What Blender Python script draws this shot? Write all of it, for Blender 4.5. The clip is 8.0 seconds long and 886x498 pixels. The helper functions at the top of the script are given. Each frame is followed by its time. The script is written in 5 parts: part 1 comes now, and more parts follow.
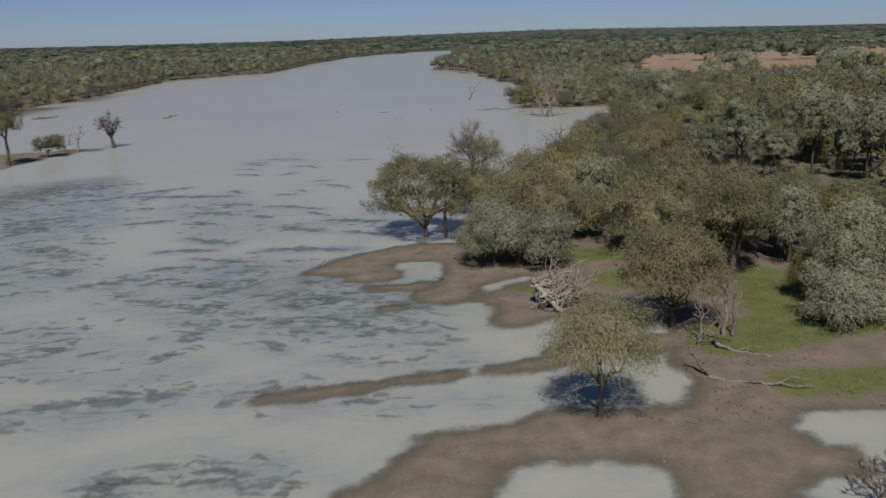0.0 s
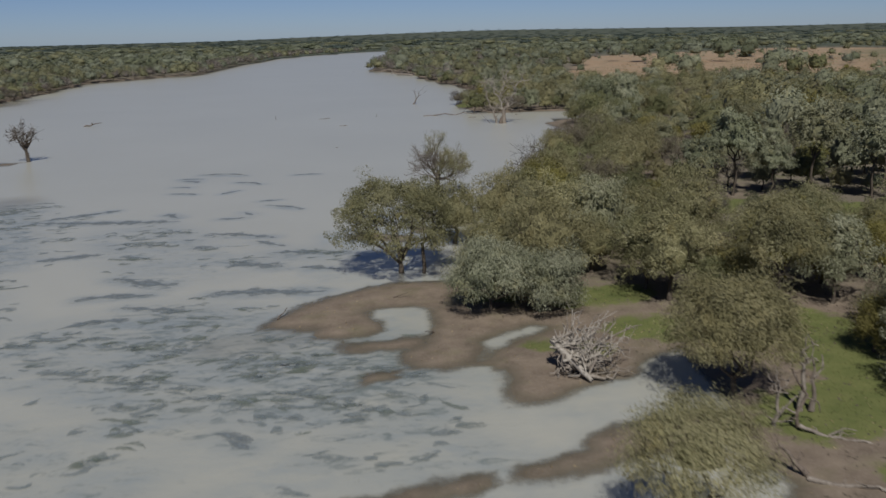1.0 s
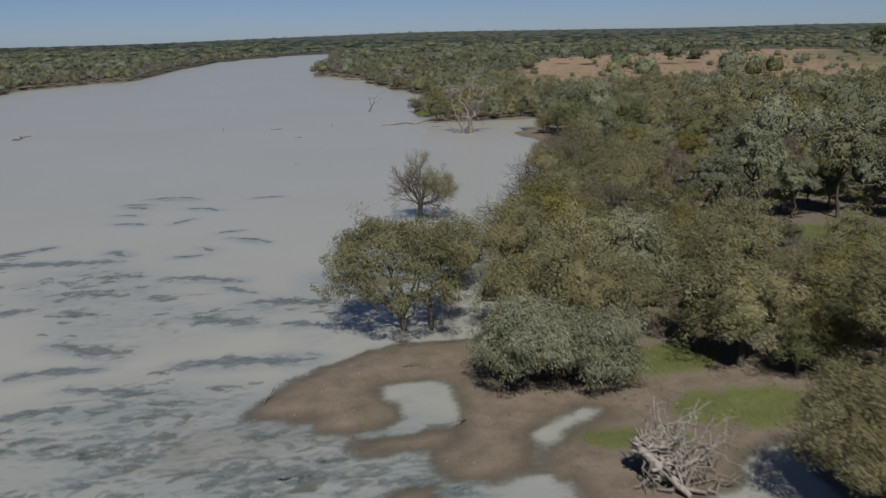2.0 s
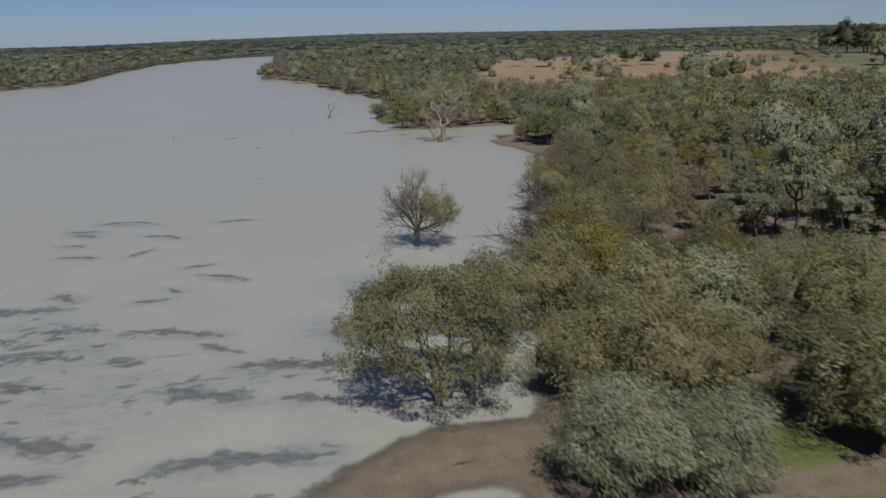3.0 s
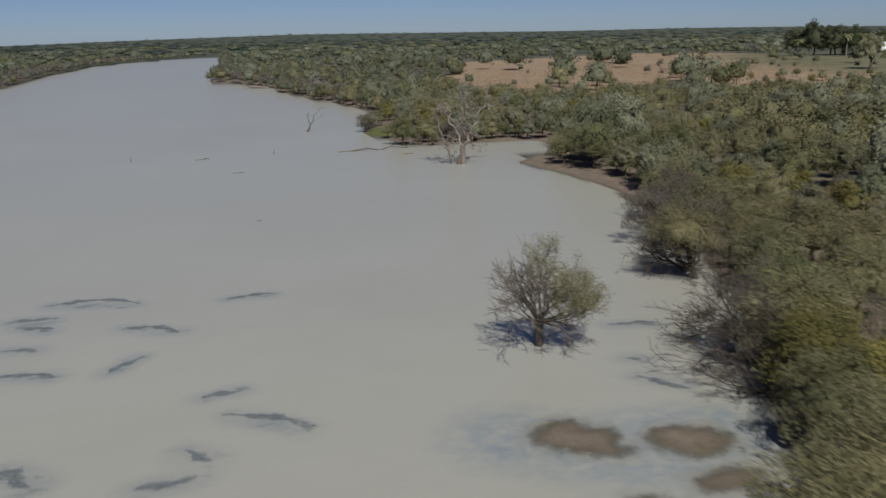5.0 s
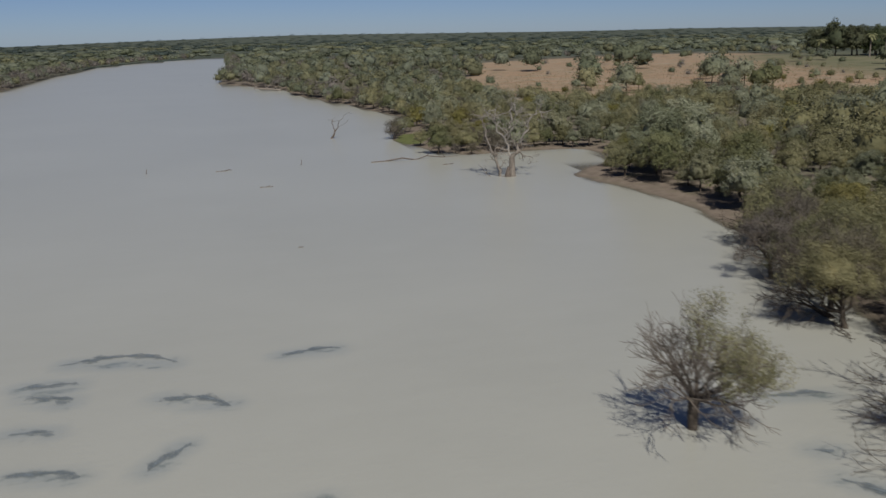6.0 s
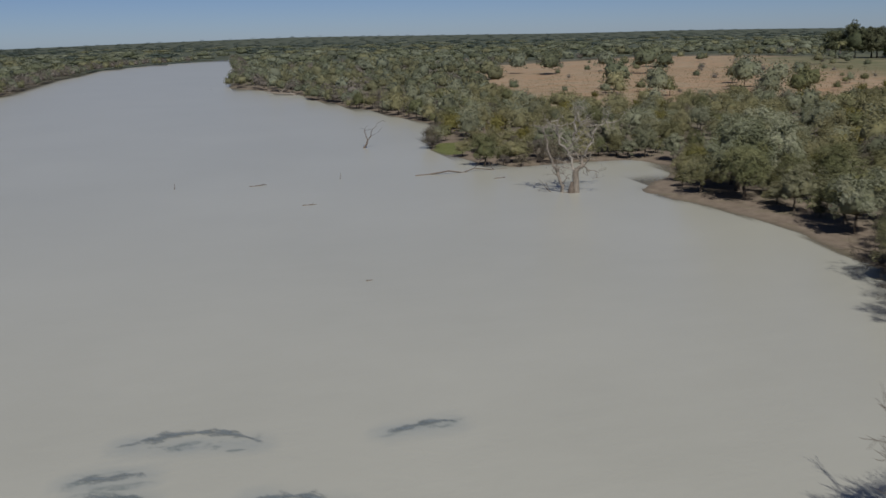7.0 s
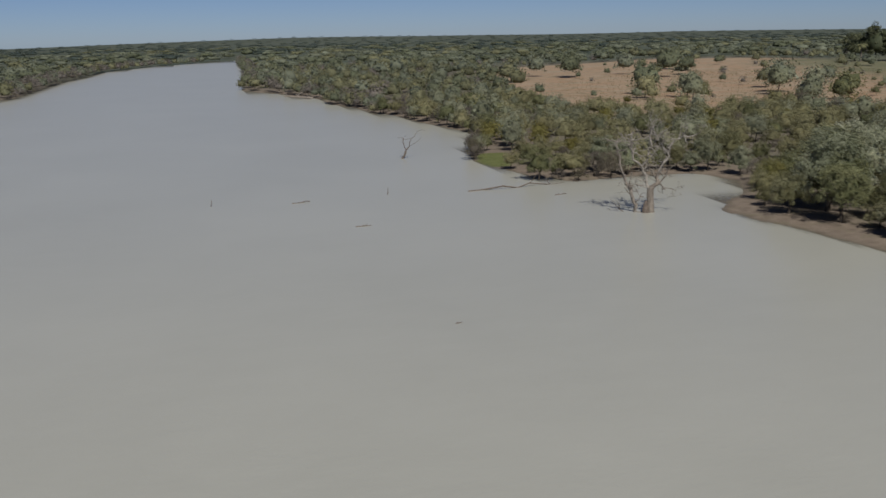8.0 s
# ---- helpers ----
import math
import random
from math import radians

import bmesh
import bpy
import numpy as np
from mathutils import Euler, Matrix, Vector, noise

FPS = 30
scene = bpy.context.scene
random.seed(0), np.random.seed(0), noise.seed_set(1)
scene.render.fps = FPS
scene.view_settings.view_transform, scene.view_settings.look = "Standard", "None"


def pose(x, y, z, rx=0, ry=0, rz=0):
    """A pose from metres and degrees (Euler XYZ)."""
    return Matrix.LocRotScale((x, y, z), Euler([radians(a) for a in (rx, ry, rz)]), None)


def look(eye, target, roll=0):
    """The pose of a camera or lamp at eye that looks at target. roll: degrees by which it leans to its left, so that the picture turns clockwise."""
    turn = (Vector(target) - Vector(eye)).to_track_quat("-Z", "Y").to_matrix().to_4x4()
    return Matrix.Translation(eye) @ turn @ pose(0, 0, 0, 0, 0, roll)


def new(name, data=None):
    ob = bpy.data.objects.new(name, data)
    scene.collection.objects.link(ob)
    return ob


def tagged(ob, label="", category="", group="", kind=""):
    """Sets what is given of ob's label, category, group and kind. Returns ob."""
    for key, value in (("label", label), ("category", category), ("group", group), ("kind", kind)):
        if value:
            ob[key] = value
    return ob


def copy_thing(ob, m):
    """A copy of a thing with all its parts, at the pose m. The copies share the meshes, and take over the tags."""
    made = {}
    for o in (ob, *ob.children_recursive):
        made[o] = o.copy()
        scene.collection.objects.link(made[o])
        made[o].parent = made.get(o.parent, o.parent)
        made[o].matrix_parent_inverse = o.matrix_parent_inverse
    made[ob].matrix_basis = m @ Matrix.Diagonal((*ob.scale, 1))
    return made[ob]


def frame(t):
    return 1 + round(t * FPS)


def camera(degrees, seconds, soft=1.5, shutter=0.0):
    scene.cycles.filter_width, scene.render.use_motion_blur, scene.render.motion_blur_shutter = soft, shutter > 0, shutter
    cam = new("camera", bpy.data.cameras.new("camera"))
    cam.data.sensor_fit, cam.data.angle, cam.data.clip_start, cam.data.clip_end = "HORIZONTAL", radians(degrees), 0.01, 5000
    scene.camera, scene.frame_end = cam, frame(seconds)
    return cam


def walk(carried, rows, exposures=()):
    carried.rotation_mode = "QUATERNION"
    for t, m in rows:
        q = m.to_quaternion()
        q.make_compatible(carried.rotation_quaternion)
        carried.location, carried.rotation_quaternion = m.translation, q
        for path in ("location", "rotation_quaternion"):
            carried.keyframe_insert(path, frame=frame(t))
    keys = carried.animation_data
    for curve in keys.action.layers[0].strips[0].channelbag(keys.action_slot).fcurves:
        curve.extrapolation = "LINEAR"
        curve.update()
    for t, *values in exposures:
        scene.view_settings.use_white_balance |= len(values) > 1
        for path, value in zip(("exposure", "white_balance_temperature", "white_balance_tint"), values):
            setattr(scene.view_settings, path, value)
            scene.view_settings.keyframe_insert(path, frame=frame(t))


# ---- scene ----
import itertools

cam = camera(52.0, 8.0, 1.5, 0.45)
PATH = [
    (0, (0.619, -1.267, 17.147), (0.603, 0.678, 16.684), -1.4),
    (0.5, (-0.903, 4.291, 17.116), (-0.846, 6.235, 16.652), -1.4),
    (1, (-2.782, 10.207, 17.346), (-2.649, 12.147, 16.881), -1.3),
    (1.5, (-4.475, 16.168, 17.756), (-4.277, 18.103, 17.291), -1.4),
    (3, (-9.355, 34.079, 18.01), (-8.971, 35.986, 17.546), -1.4),
    (3.5, (-10.695, 41.291, 18.035), (-10.259, 43.186, 17.571), -1.5),
    (4, (-12.171, 48.463, 18.148), (-11.689, 50.347, 17.683), -1.3),
    (4.5, (-13.64, 54.937, 18.235), (-13.132, 56.815, 17.77), -1.4),
    (5, (-15.174, 62.13, 18.173), (-14.661, 64.006, 17.708), -1.2),
    (6.5, (-19.342, 80.89, 18.176), (-18.833, 82.768, 17.714), -1.3),
    (7, (-21.586, 86.476, 18.475), (-21.074, 88.354, 18.015), -1.3),
    (7.5, (-23.501, 91.577, 18.791), (-22.989, 93.455, 18.331), -1.2),
    (8, (-25.807, 96.778, 19.201), (-25.295, 98.655, 18.742), -1.2),
]
walk(cam, [(t, look(eye, target, roll)) for t, eye, target, roll in PATH])

# ---- light ----
SUN_ELEV = radians(50)
world = bpy.data.worlds.new("sky")
scene.world = world
world.use_nodes = True
wn = world.node_tree.nodes
sky = wn.new("ShaderNodeTexSky")
sky.sky_type = "NISHITA"
sky.sun_disc = False
sky.sun_elevation = SUN_ELEV
sky.sun_rotation = radians(182)
sky.altitude = 100
sky.air_density = 0.65
sky.dust_density = 0.15
sky.ozone_density = 3.0
wn["Background"].inputs["Strength"].default_value = 0.048
tint = wn.new("ShaderNodeMix")
tint.data_type, tint.blend_type = "RGBA", "MULTIPLY"
tint.inputs[0].default_value = 1.0
tint.inputs[7].default_value = (0.75, 0.835, 1.09, 1)
world.node_tree.links.new(sky.outputs[0], tint.inputs[6])
world.node_tree.links.new(tint.outputs[2], wn["Background"].inputs["Color"])
sun = new("sun", bpy.data.lights.new("sun", "SUN"))
sun.data.energy = 4.1
sun.data.angle = radians(0.53)
sun.data.color = (1.0, 0.99, 0.94)
sun.matrix_world = look((0, 0, 0), (0.03, math.cos(SUN_ELEV), -math.sin(SUN_ELEV)))
scene.view_settings.exposure = 0.0


# ---- materials ----
class Nodes:
    """A small helper round one material's node tree."""

    def __init__(self, name):
        self.mat = bpy.data.materials.new(name)
        self.mat.use_nodes = True
        self.tree = self.mat.node_tree
        self.bsdf = self.tree.nodes["Principled BSDF"]
        self.out = self.tree.nodes["Material Output"]

    def add(self, kind, **values):
        node = self.tree.nodes.new(kind)
        for key, value in values.items():
            if key == "operation":
                node.operation = value
            elif key == "blend_type":
                node.blend_type = value
            elif key == "data_type":
                node.data_type = value
            elif key == "attribute_name":
                node.attribute_name = value
            else:
                node.inputs[key.replace("_", " ")].default_value = value
        return node

    def link(self, a, b):
        self.tree.links.new(a, b)

    def coords(self, scale=(1, 1, 1)):
        co = self.add("ShaderNodeTexCoord")
        mp = self.add("ShaderNodeMapping")
        mp.inputs["Scale"].default_value = scale
        self.link(co.outputs["Object"], mp.inputs["Vector"])
        return mp.outputs[0]

    def noise(self, scale, detail=4, rough=0.6, vec=None, distortion=0.0):
        n = self.add("ShaderNodeTexNoise", Scale=scale, Detail=detail, Roughness=rough, Distortion=distortion)
        self.link(vec or self.coords(), n.inputs["Vector"])
        return n.outputs["Fac"]

    def ramp(self, value, lo, hi, to=(0, 1)):
        m = self.add("ShaderNodeMapRange", From_Min=lo, From_Max=hi, To_Min=to[0], To_Max=to[1])
        self.link(value, m.inputs["Value"])
        return m.outputs["Result"]

    def mix(self, fac, a, b, blend="MIX"):
        m = self.add("ShaderNodeMix", data_type="RGBA", blend_type=blend)
        for sock, value in ((m.inputs[0], fac), (m.inputs[6], a), (m.inputs[7], b)):
            if isinstance(value, (int, float)):
                sock.default_value = value
            elif isinstance(value, tuple):
                sock.default_value = (*value, 1)
            else:
                self.link(value, sock)
        return m.outputs[2]

    def math(self, op, a, b=0.0):
        m = self.add("ShaderNodeMath", operation=op)
        for sock, value in zip(m.inputs, (a, b)):
            if isinstance(value, (int, float)):
                sock.default_value = value
            else:
                self.link(value, sock)
        return m.outputs[0]

    def attr(self, name):
        return self.add("ShaderNodeAttribute", attribute_name=name).outputs["Fac"]

    def bump(self, height, strength, distance):
        b = self.add("ShaderNodeBump", Strength=strength, Distance=distance)
        self.link(height, b.inputs["Height"])
        self.link(b.outputs[0], self.bsdf.inputs["Normal"])

    def set(self, color, rough=0.8, spec=0.3):
        if isinstance(color, tuple):
            self.bsdf.inputs["Base Color"].default_value = (*color, 1)
        else:
            self.link(color, self.bsdf.inputs["Base Color"])
        if isinstance(rough, (int, float)):
            self.bsdf.inputs["Roughness"].default_value = rough
        else:
            self.link(rough, self.bsdf.inputs["Roughness"])
        self.bsdf.inputs["Specular IOR Level"].default_value = spec


def leaf_material(name, dark, mid, light, vary=1.0, lone=True):
    """Foliage: colour by leaf, by spray and by tree (or by patches of a joined wood), with light passing through the leaves."""
    n = Nodes(name)
    geo = n.add("ShaderNodeNewGeometry")
    info = n.add("ShaderNodeObjectInfo")
    per_leaf = n.ramp(geo.outputs["Random Per Island"], 0, 1, (0.2, 0.7))
    col = n.mix(per_leaf, dark, mid)
    # low tone also colours crown cores and creases dark, in place of shade
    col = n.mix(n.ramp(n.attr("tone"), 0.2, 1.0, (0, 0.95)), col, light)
    rust = n.ramp(n.noise(0.8, 2), 0.56, 0.75, (0, 0.45))
    col = n.mix(rust, col, (mid[0] * 1.4, mid[1] * 1.14, mid[2] * 0.8))
    if lone:
        other = n.math("FRACT", n.math("MULTIPLY", info.outputs["Random"], 7.31))
        tree = n.ramp(info.outputs["Random"], 0, 1, (0.8, 1.22))
    else:
        other = n.ramp(n.noise(0.16, 2), 0.32, 0.68)
        tree = n.ramp(n.noise(0.11, 3, 0.6), 0.35, 0.65, (0.72, 1.24))
    col = n.mix(n.ramp(other, 0.55, 1.0, (0, 0.5 * vary)), col, (0.192, 0.165, 0.085))
    col = n.mix(n.ramp(other, 0.0, 0.3, (0.35 * vary, 0)), col, (0.125, 0.145, 0.075))
    grey = n.add("ShaderNodeCombineColor")
    for k in range(3):
        n.link(tree, grey.inputs[k])
    col = n.mix(1.0, col, grey.outputs[0], "MULTIPLY")
    n.set(col, 0.6, 0.18)
    n.bump(n.noise(5.0, 3, 0.7), 1.0, 0.2)
    thin = n.add("ShaderNodeBsdfTranslucent")
    n.link(n.mix(0.5, col, (mid[0] * 1.3, mid[1] * 1.45, mid[2] * 0.7)), thin.inputs["Color"])
    both = n.add("ShaderNodeMixShader", Fac=0.2)
    n.link(n.bsdf.outputs[0], both.inputs[1])
    n.link(thin.outputs[0], both.inputs[2])
    n.link(both.outputs[0], n.out.inputs["Surface"])
    return n.mat


def bark_material(name, dark, light, scale=6.0):
    n = Nodes(name)
    streak = n.noise(scale, 5, 0.7, n.coords((1, 1, 0.25)))
    patch = n.noise(0.9, 3)
    col = n.mix(n.ramp(streak, 0.3, 0.7), dark, light)
    col = n.mix(n.ramp(patch, 0.45, 0.7, (0, 0.5)), col, dark)
    n.set(col, 0.9, 0.15)
    n.bump(streak, 0.6, 0.03)
    return n.mat


SHADES = {
    "grey": ((0.135, 0.142, 0.085), (0.255, 0.260, 0.171), (0.391, 0.387, 0.275)),
    "olive": ((0.122, 0.114, 0.055), (0.263, 0.243, 0.125), (0.392, 0.358, 0.207)),
    "green": ((0.084, 0.089, 0.040), (0.179, 0.181, 0.085), (0.274, 0.267, 0.140)),
    "yellow": ((0.120, 0.110, 0.028), (0.205, 0.182, 0.052), (0.290, 0.250, 0.092)),
    "twig": ((0.10, 0.085, 0.072), (0.158, 0.134, 0.115), (0.22, 0.186, 0.158)),
}
LEAF = {kind: leaf_material(kind + "_leaves", *shades) for kind, shades in SHADES.items()}
LEAF["dark"] = leaf_material("dark_green_leaves", (0.03, 0.042, 0.018), (0.055, 0.07, 0.028), (0.09, 0.105, 0.045))
LEAF["grove"] = leaf_material("grove_leaves", (0.05, 0.06, 0.032), (0.085, 0.092, 0.05), (0.13, 0.132, 0.075), 0.4)
WOODS = {kind: leaf_material(kind + "_woods", *[tuple(0.86 * c for c in shade) for shade in shades], 0.6, False) for kind, shades in SHADES.items()}
# flatter, greyer shades of the same woods: distance haze put into the colours
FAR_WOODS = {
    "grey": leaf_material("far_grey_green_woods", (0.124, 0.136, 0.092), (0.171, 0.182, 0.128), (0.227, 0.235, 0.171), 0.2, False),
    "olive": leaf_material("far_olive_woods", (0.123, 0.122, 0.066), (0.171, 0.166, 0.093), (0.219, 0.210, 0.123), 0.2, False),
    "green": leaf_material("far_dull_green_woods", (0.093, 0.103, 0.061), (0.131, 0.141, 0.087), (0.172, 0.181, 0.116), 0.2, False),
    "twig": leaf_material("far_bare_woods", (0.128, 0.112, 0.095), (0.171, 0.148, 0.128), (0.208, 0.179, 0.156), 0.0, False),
    # darker and bluer: the haze of distance is put into this leaf colour
    "ridge": leaf_material("hazed_ridge_woods", (0.051, 0.065, 0.055), (0.066, 0.082, 0.068), (0.082, 0.098, 0.082), 0.0, False),
}
BARK = bark_material("dark_bark", (0.045, 0.036, 0.028), (0.13, 0.105, 0.082))
BARK_PALE = bark_material("pale_bark", (0.10, 0.082, 0.066), (0.30, 0.255, 0.21))
DEADWOOD = bark_material("weathered_grey_wood", (0.12, 0.098, 0.08), (0.34, 0.295, 0.25), 9.0)
BLEACHED = bark_material("bleached_wood", (0.17, 0.148, 0.125), (0.42, 0.375, 0.325), 9.0)
TWIGWOOD = bark_material("grey_brown_twigs", (0.10, 0.08, 0.064), (0.21, 0.175, 0.145))
DRIFTWOOD = bark_material("wet_dark_wood", (0.06, 0.045, 0.035), (0.2, 0.16, 0.13), 9.0)


def gball_waymaterial():
    n = Nodes("lake_bank_ground")
    big, mid, fine = n.noise(0.13, 4), n.noise(0.75, 5), n.noise(7.0, 4)
    mud = n.mix(n.ramp(mid, 0.3, 0.72), (0.118, 0.089, 0.066), (0.200, 0.156, 0.116))
    mud = n.mix(n.ramp(fine, 0.45, 0.75, (0, 0.5)), mud, (0.235, 0.19, 0.15))
    mud = n.mix(n.ramp(n.noise(0.3, 5, 0.7), 0.52, 0.72, (0, 0.5)), mud, (0.125, 0.118, 0.06))
    mud = n.mix(n.ramp(n.noise(22.0, 2), 0.66, 0.72, (0, 0.6)), mud, (0.34, 0.29, 0.24))
    litter = n.mix(n.ramp(fine, 0.35, 0.7), (0.10, 0.084, 0.062), (0.19, 0.158, 0.12))
    litter = n.mix(n.ramp(mid, 0.52, 0.7, (0, 0.6)), litter, (0.11, 0.12, 0.045))
    col = n.mix(n.attr("litter"), mud, litter)
    green = n.mix(n.ramp(mid, 0.3, 0.7), (0.080, 0.096, 0.028), (0.128, 0.134, 0.046))
    green = n.mix(n.ramp(fine, 0.55, 0.8, (0, 0.5)), green, (0.19, 0.16, 0.08))
    edge = n.math("ADD", n.attr("grass"), n.math("MULTIPLY", n.math("SUBTRACT", mid, 0.5), 1.5))
    col = n.mix(n.ramp(edge, 0.35, 0.62), col, green)
    field = n.mix(n.ramp(n.noise(0.05, 5, 0.65, n.coords((1, 2.2, 1))), 0.35, 0.68), (0.300, 0.184, 0.108), (0.288, 0.230, 0.160))
    field = n.mix(n.ramp(n.noise(0.3, 4), 0.5, 0.68, (0, 0.9)), field, (0.165, 0.135, 0.078))
    field = n.mix(n.ramp(n.noise(1.1, 5, 0.7), 0.55, 0.7, (0, 0.75)), field, (0.13, 0.108, 0.062))
    field = n.mix(n.ramp(fine, 0.5, 0.8, (0, 0.35)), field, (0.31, 0.25, 0.175))
    col = n.mix(n.ramp(n.math("ADD", n.attr("field"), n.math("MULTIPLY", n.math("SUBTRACT", big, 0.5), 0.9)), 0.4, 0.6), col, field)
    lawn = n.mix(n.ramp(n.noise(0.09, 5, 0.65), 0.35, 0.65), (0.10, 0.105, 0.052), (0.175, 0.152, 0.09))
    col = n.mix(n.attr("lawn"), col, lawn)
    # far ground: blue-green of distant woods, haze put into the colour
    far = n.mix(n.ramp(n.noise(0.02, 6), 0.35, 0.65), (0.048, 0.06, 0.043), (0.088, 0.092, 0.062))
    col = n.mix(n.attr("far"), col, far)
    wet = n.attr("wet")
    col = n.mix(n.math("MULTIPLY", wet, 0.6), col, (0.076, 0.070, 0.047))
    n.set(col, n.ramp(wet, 0, 1, (0.95, 0.45)), 0.25)
    n.bump(n.math("ADD", n.math("MULTIPLY", mid, 0.6), n.math("MULTIPLY", fine, 0.25)), 0.7, 0.12)
    return n.mat


def water_material():
    """Turbid clay-coloured water; bluish where weed stands under the surface, browner over shoals."""
    n = Nodes("turbid_lake_water")
    big, mid = n.noise(0.035, 4), n.noise(0.35, 5, 0.62, n.coords((0.6, 1.5, 1)), 0.4)
    col = n.mix(n.ramp(big, 0.35, 0.65), (0.326, 0.315, 0.270), (0.347, 0.335, 0.288))
    col = n.mix(n.ramp(mid, 0.4, 0.75, (0, 0.25)), col, (0.372, 0.360, 0.310))
    tint = n.math("MULTIPLY", n.attr("weed"), n.ramp(mid, 0.28, 0.66, (0.2, 1.15)))
    col = n.mix(n.ramp(tint, 0.05, 0.9, (0, 0.62)), col, (0.175, 0.200, 0.210))
    col = n.mix(n.math("MULTIPLY", n.attr("halo"), n.ramp(n.noise(0.9, 6, 0.65, n.coords((0.9, 1.2, 1)), 0.5), 0.34, 0.64, (0.12, 0.8))), col, (0.19, 0.222, 0.24))
    smear = n.noise(1.05, 6, 0.7, n.coords((0.62, 1.4, 1)), 1.1)
    dark = n.math("MULTIPLY", n.ramp(n.math("ADD", smear, n.math("MULTIPLY", n.attr("weed"), 0.22)), 0.66, 0.80), n.ramp(n.attr("weed"), 0.15, 0.6))
    col = n.mix(n.math("MULTIPLY", dark, 0.7), col, (0.105, 0.125, 0.118))
    col = n.mix(n.math("MULTIPLY", n.attr("shoal"), n.ramp(mid, 0.3, 0.6, (0.55, 1.0))), col, (0.165, 0.142, 0.098))
    n.set(col, 0.3, 0.62)
    n.bsdf.inputs["IOR"].default_value = 1.333
    clear = n.add("ShaderNodeBsdfTransparent")
    both = n.add("ShaderNodeMixShader")
    n.link(n.ramp(n.math("ADD", n.attr("thin"), n.math("MULTIPLY", n.math("SUBTRACT", n.noise(2.2, 5, 0.65), 0.5), 1.1)), 0.25, 0.95, (0, 0.9)), both.inputs[0])
    n.link(n.bsdf.outputs[0], both.inputs[1])
    n.link(clear.outputs[0], both.inputs[2])
    n.link(both.outputs[0], n.out.inputs["Surface"])
    ripples = n.noise(1.6, 4, 0.6, n.coords((0.8, 1.6, 1)))
    chop = n.noise(9.0, 3, 0.6, n.coords((0.8, 1.5, 1)))
    n.bump(n.math("ADD", n.math("MULTIPLY", ripples, 0.7), n.math("MULTIPLY", chop, 0.3)), 0.35, 0.06)
    return n.mat


def weed_material(name, dark, light, green, torn, solid):
    """Soft weed at the surface: thin and torn towards its rim, where the water shows through."""
    n = Nodes(name)
    geo = n.add("ShaderNodeNewGeometry")
    fine = n.noise(3.6, 5, 0.7, n.coords((0.75, 1.4, 1)), 0.8)
    col = n.mix(n.ramp(fine, 0.35, 0.65), dark, light)
    col = n.mix(n.ramp(geo.outputs["Random Per Island"], 0.55, 1.0, (0, 0.7)), col, green)
    n.set(col, 0.5, 0.3)
    clear = n.add("ShaderNodeBsdfTransparent")
    both = n.add("ShaderNodeMixShader")
    tear = n.math("ADD", n.math("MULTIPLY", n.math("SUBTRACT", n.noise(1.5, 3, 0.6, n.coords((0.6, 1.4, 1))), 0.5), torn), n.math("MULTIPLY", n.math("SUBTRACT", fine, 0.5), torn * 0.8))
    n.link(n.ramp(n.math("ADD", n.attr("body"), tear), 0.12, 1.25, (1.0, solid)), both.inputs[0])
    n.link(n.bsdf.outputs[0], both.inputs[1])
    n.link(clear.outputs[0], both.inputs[2])
    n.link(both.outputs[0], n.out.inputs["Surface"])
    return n.mat


def plain_material(name, a, b, rough=0.6, scale=3.0):
    n = Nodes(name)
    n.set(n.mix(n.ramp(n.noise(scale, 4), 0.35, 0.7), a, b), rough, 0.3)
    return n.mat


GROUND, WATER = gball_waymaterial(), water_material()
WEED = weed_material("floating_water_weed", (0.092, 0.110, 0.118), (0.190, 0.212, 0.222), (0.125, 0.132, 0.09), 2.6, 0.08)
WEED_BED = weed_material("submerged_weed", (0.120, 0.146, 0.146), (0.225, 0.245, 0.242), (0.125, 0.14, 0.09), 3.4, 0.28)
GRASS = leaf_material("bank_grass", (0.078, 0.087, 0.03), (0.125, 0.138, 0.045), (0.18, 0.175, 0.072))
STRAW = leaf_material("dry_grass", (0.20, 0.145, 0.075), (0.30, 0.22, 0.125), (0.38, 0.29, 0.18))


# ---- plan of the lake ----
def polygon_sdf(px, py, poly):
    """Signed distance to a closed outline, positive inside."""
    best, inside = np.full(px.shape, 1e9), np.zeros(px.shape, bool)
    for (ax, ay), (bx, by) in zip(poly, poly[1:] + poly[:1]):
        dx, dy = bx - ax, by - ay
        k = np.clip(((px - ax) * dx + (py - ay) * dy) / (dx * dx + dy * dy + 1e-9), 0, 1)
        best = np.minimum(best, np.hypot(px - ax - k * dx, py - ay - k * dy))
        if dy:
            inside ^= ((ay > py) != (by > py)) & (px < dx * (py - ay) / dy + ax)
    return np.where(inside, best, -best)


def bar_sdf(px, py, ax, ay, bx, by, r):
    """Signed distance to a rounded bar, positive inside."""
    dx, dy = bx - ax, by - ay
    k = np.clip(((px - ax) * dx + (py - ay) * dy) / (dx * dx + dy * dy + 1e-9), 0, 1)
    return r - np.hypot(px - ax - k * dx, py - ay - k * dy)


def ripple(px, py, size, seed=0.0):
    """Smooth uneven values between about -1 and 1, with waves of that size in metres."""
    a, b, s = px / size, py / size, seed
    return 0.45 * (np.sin(2.1 * a + 1.3 * np.sin(1.7 * b + s) + s) + np.sin(1.9 * b + 1.5 * np.sin(1.3 * a + 2 * s)) * 0.9
                   + 0.5 * np.sin(4.3 * a - 3.1 * b + 2.0 * np.sin(1.1 * a + s)))


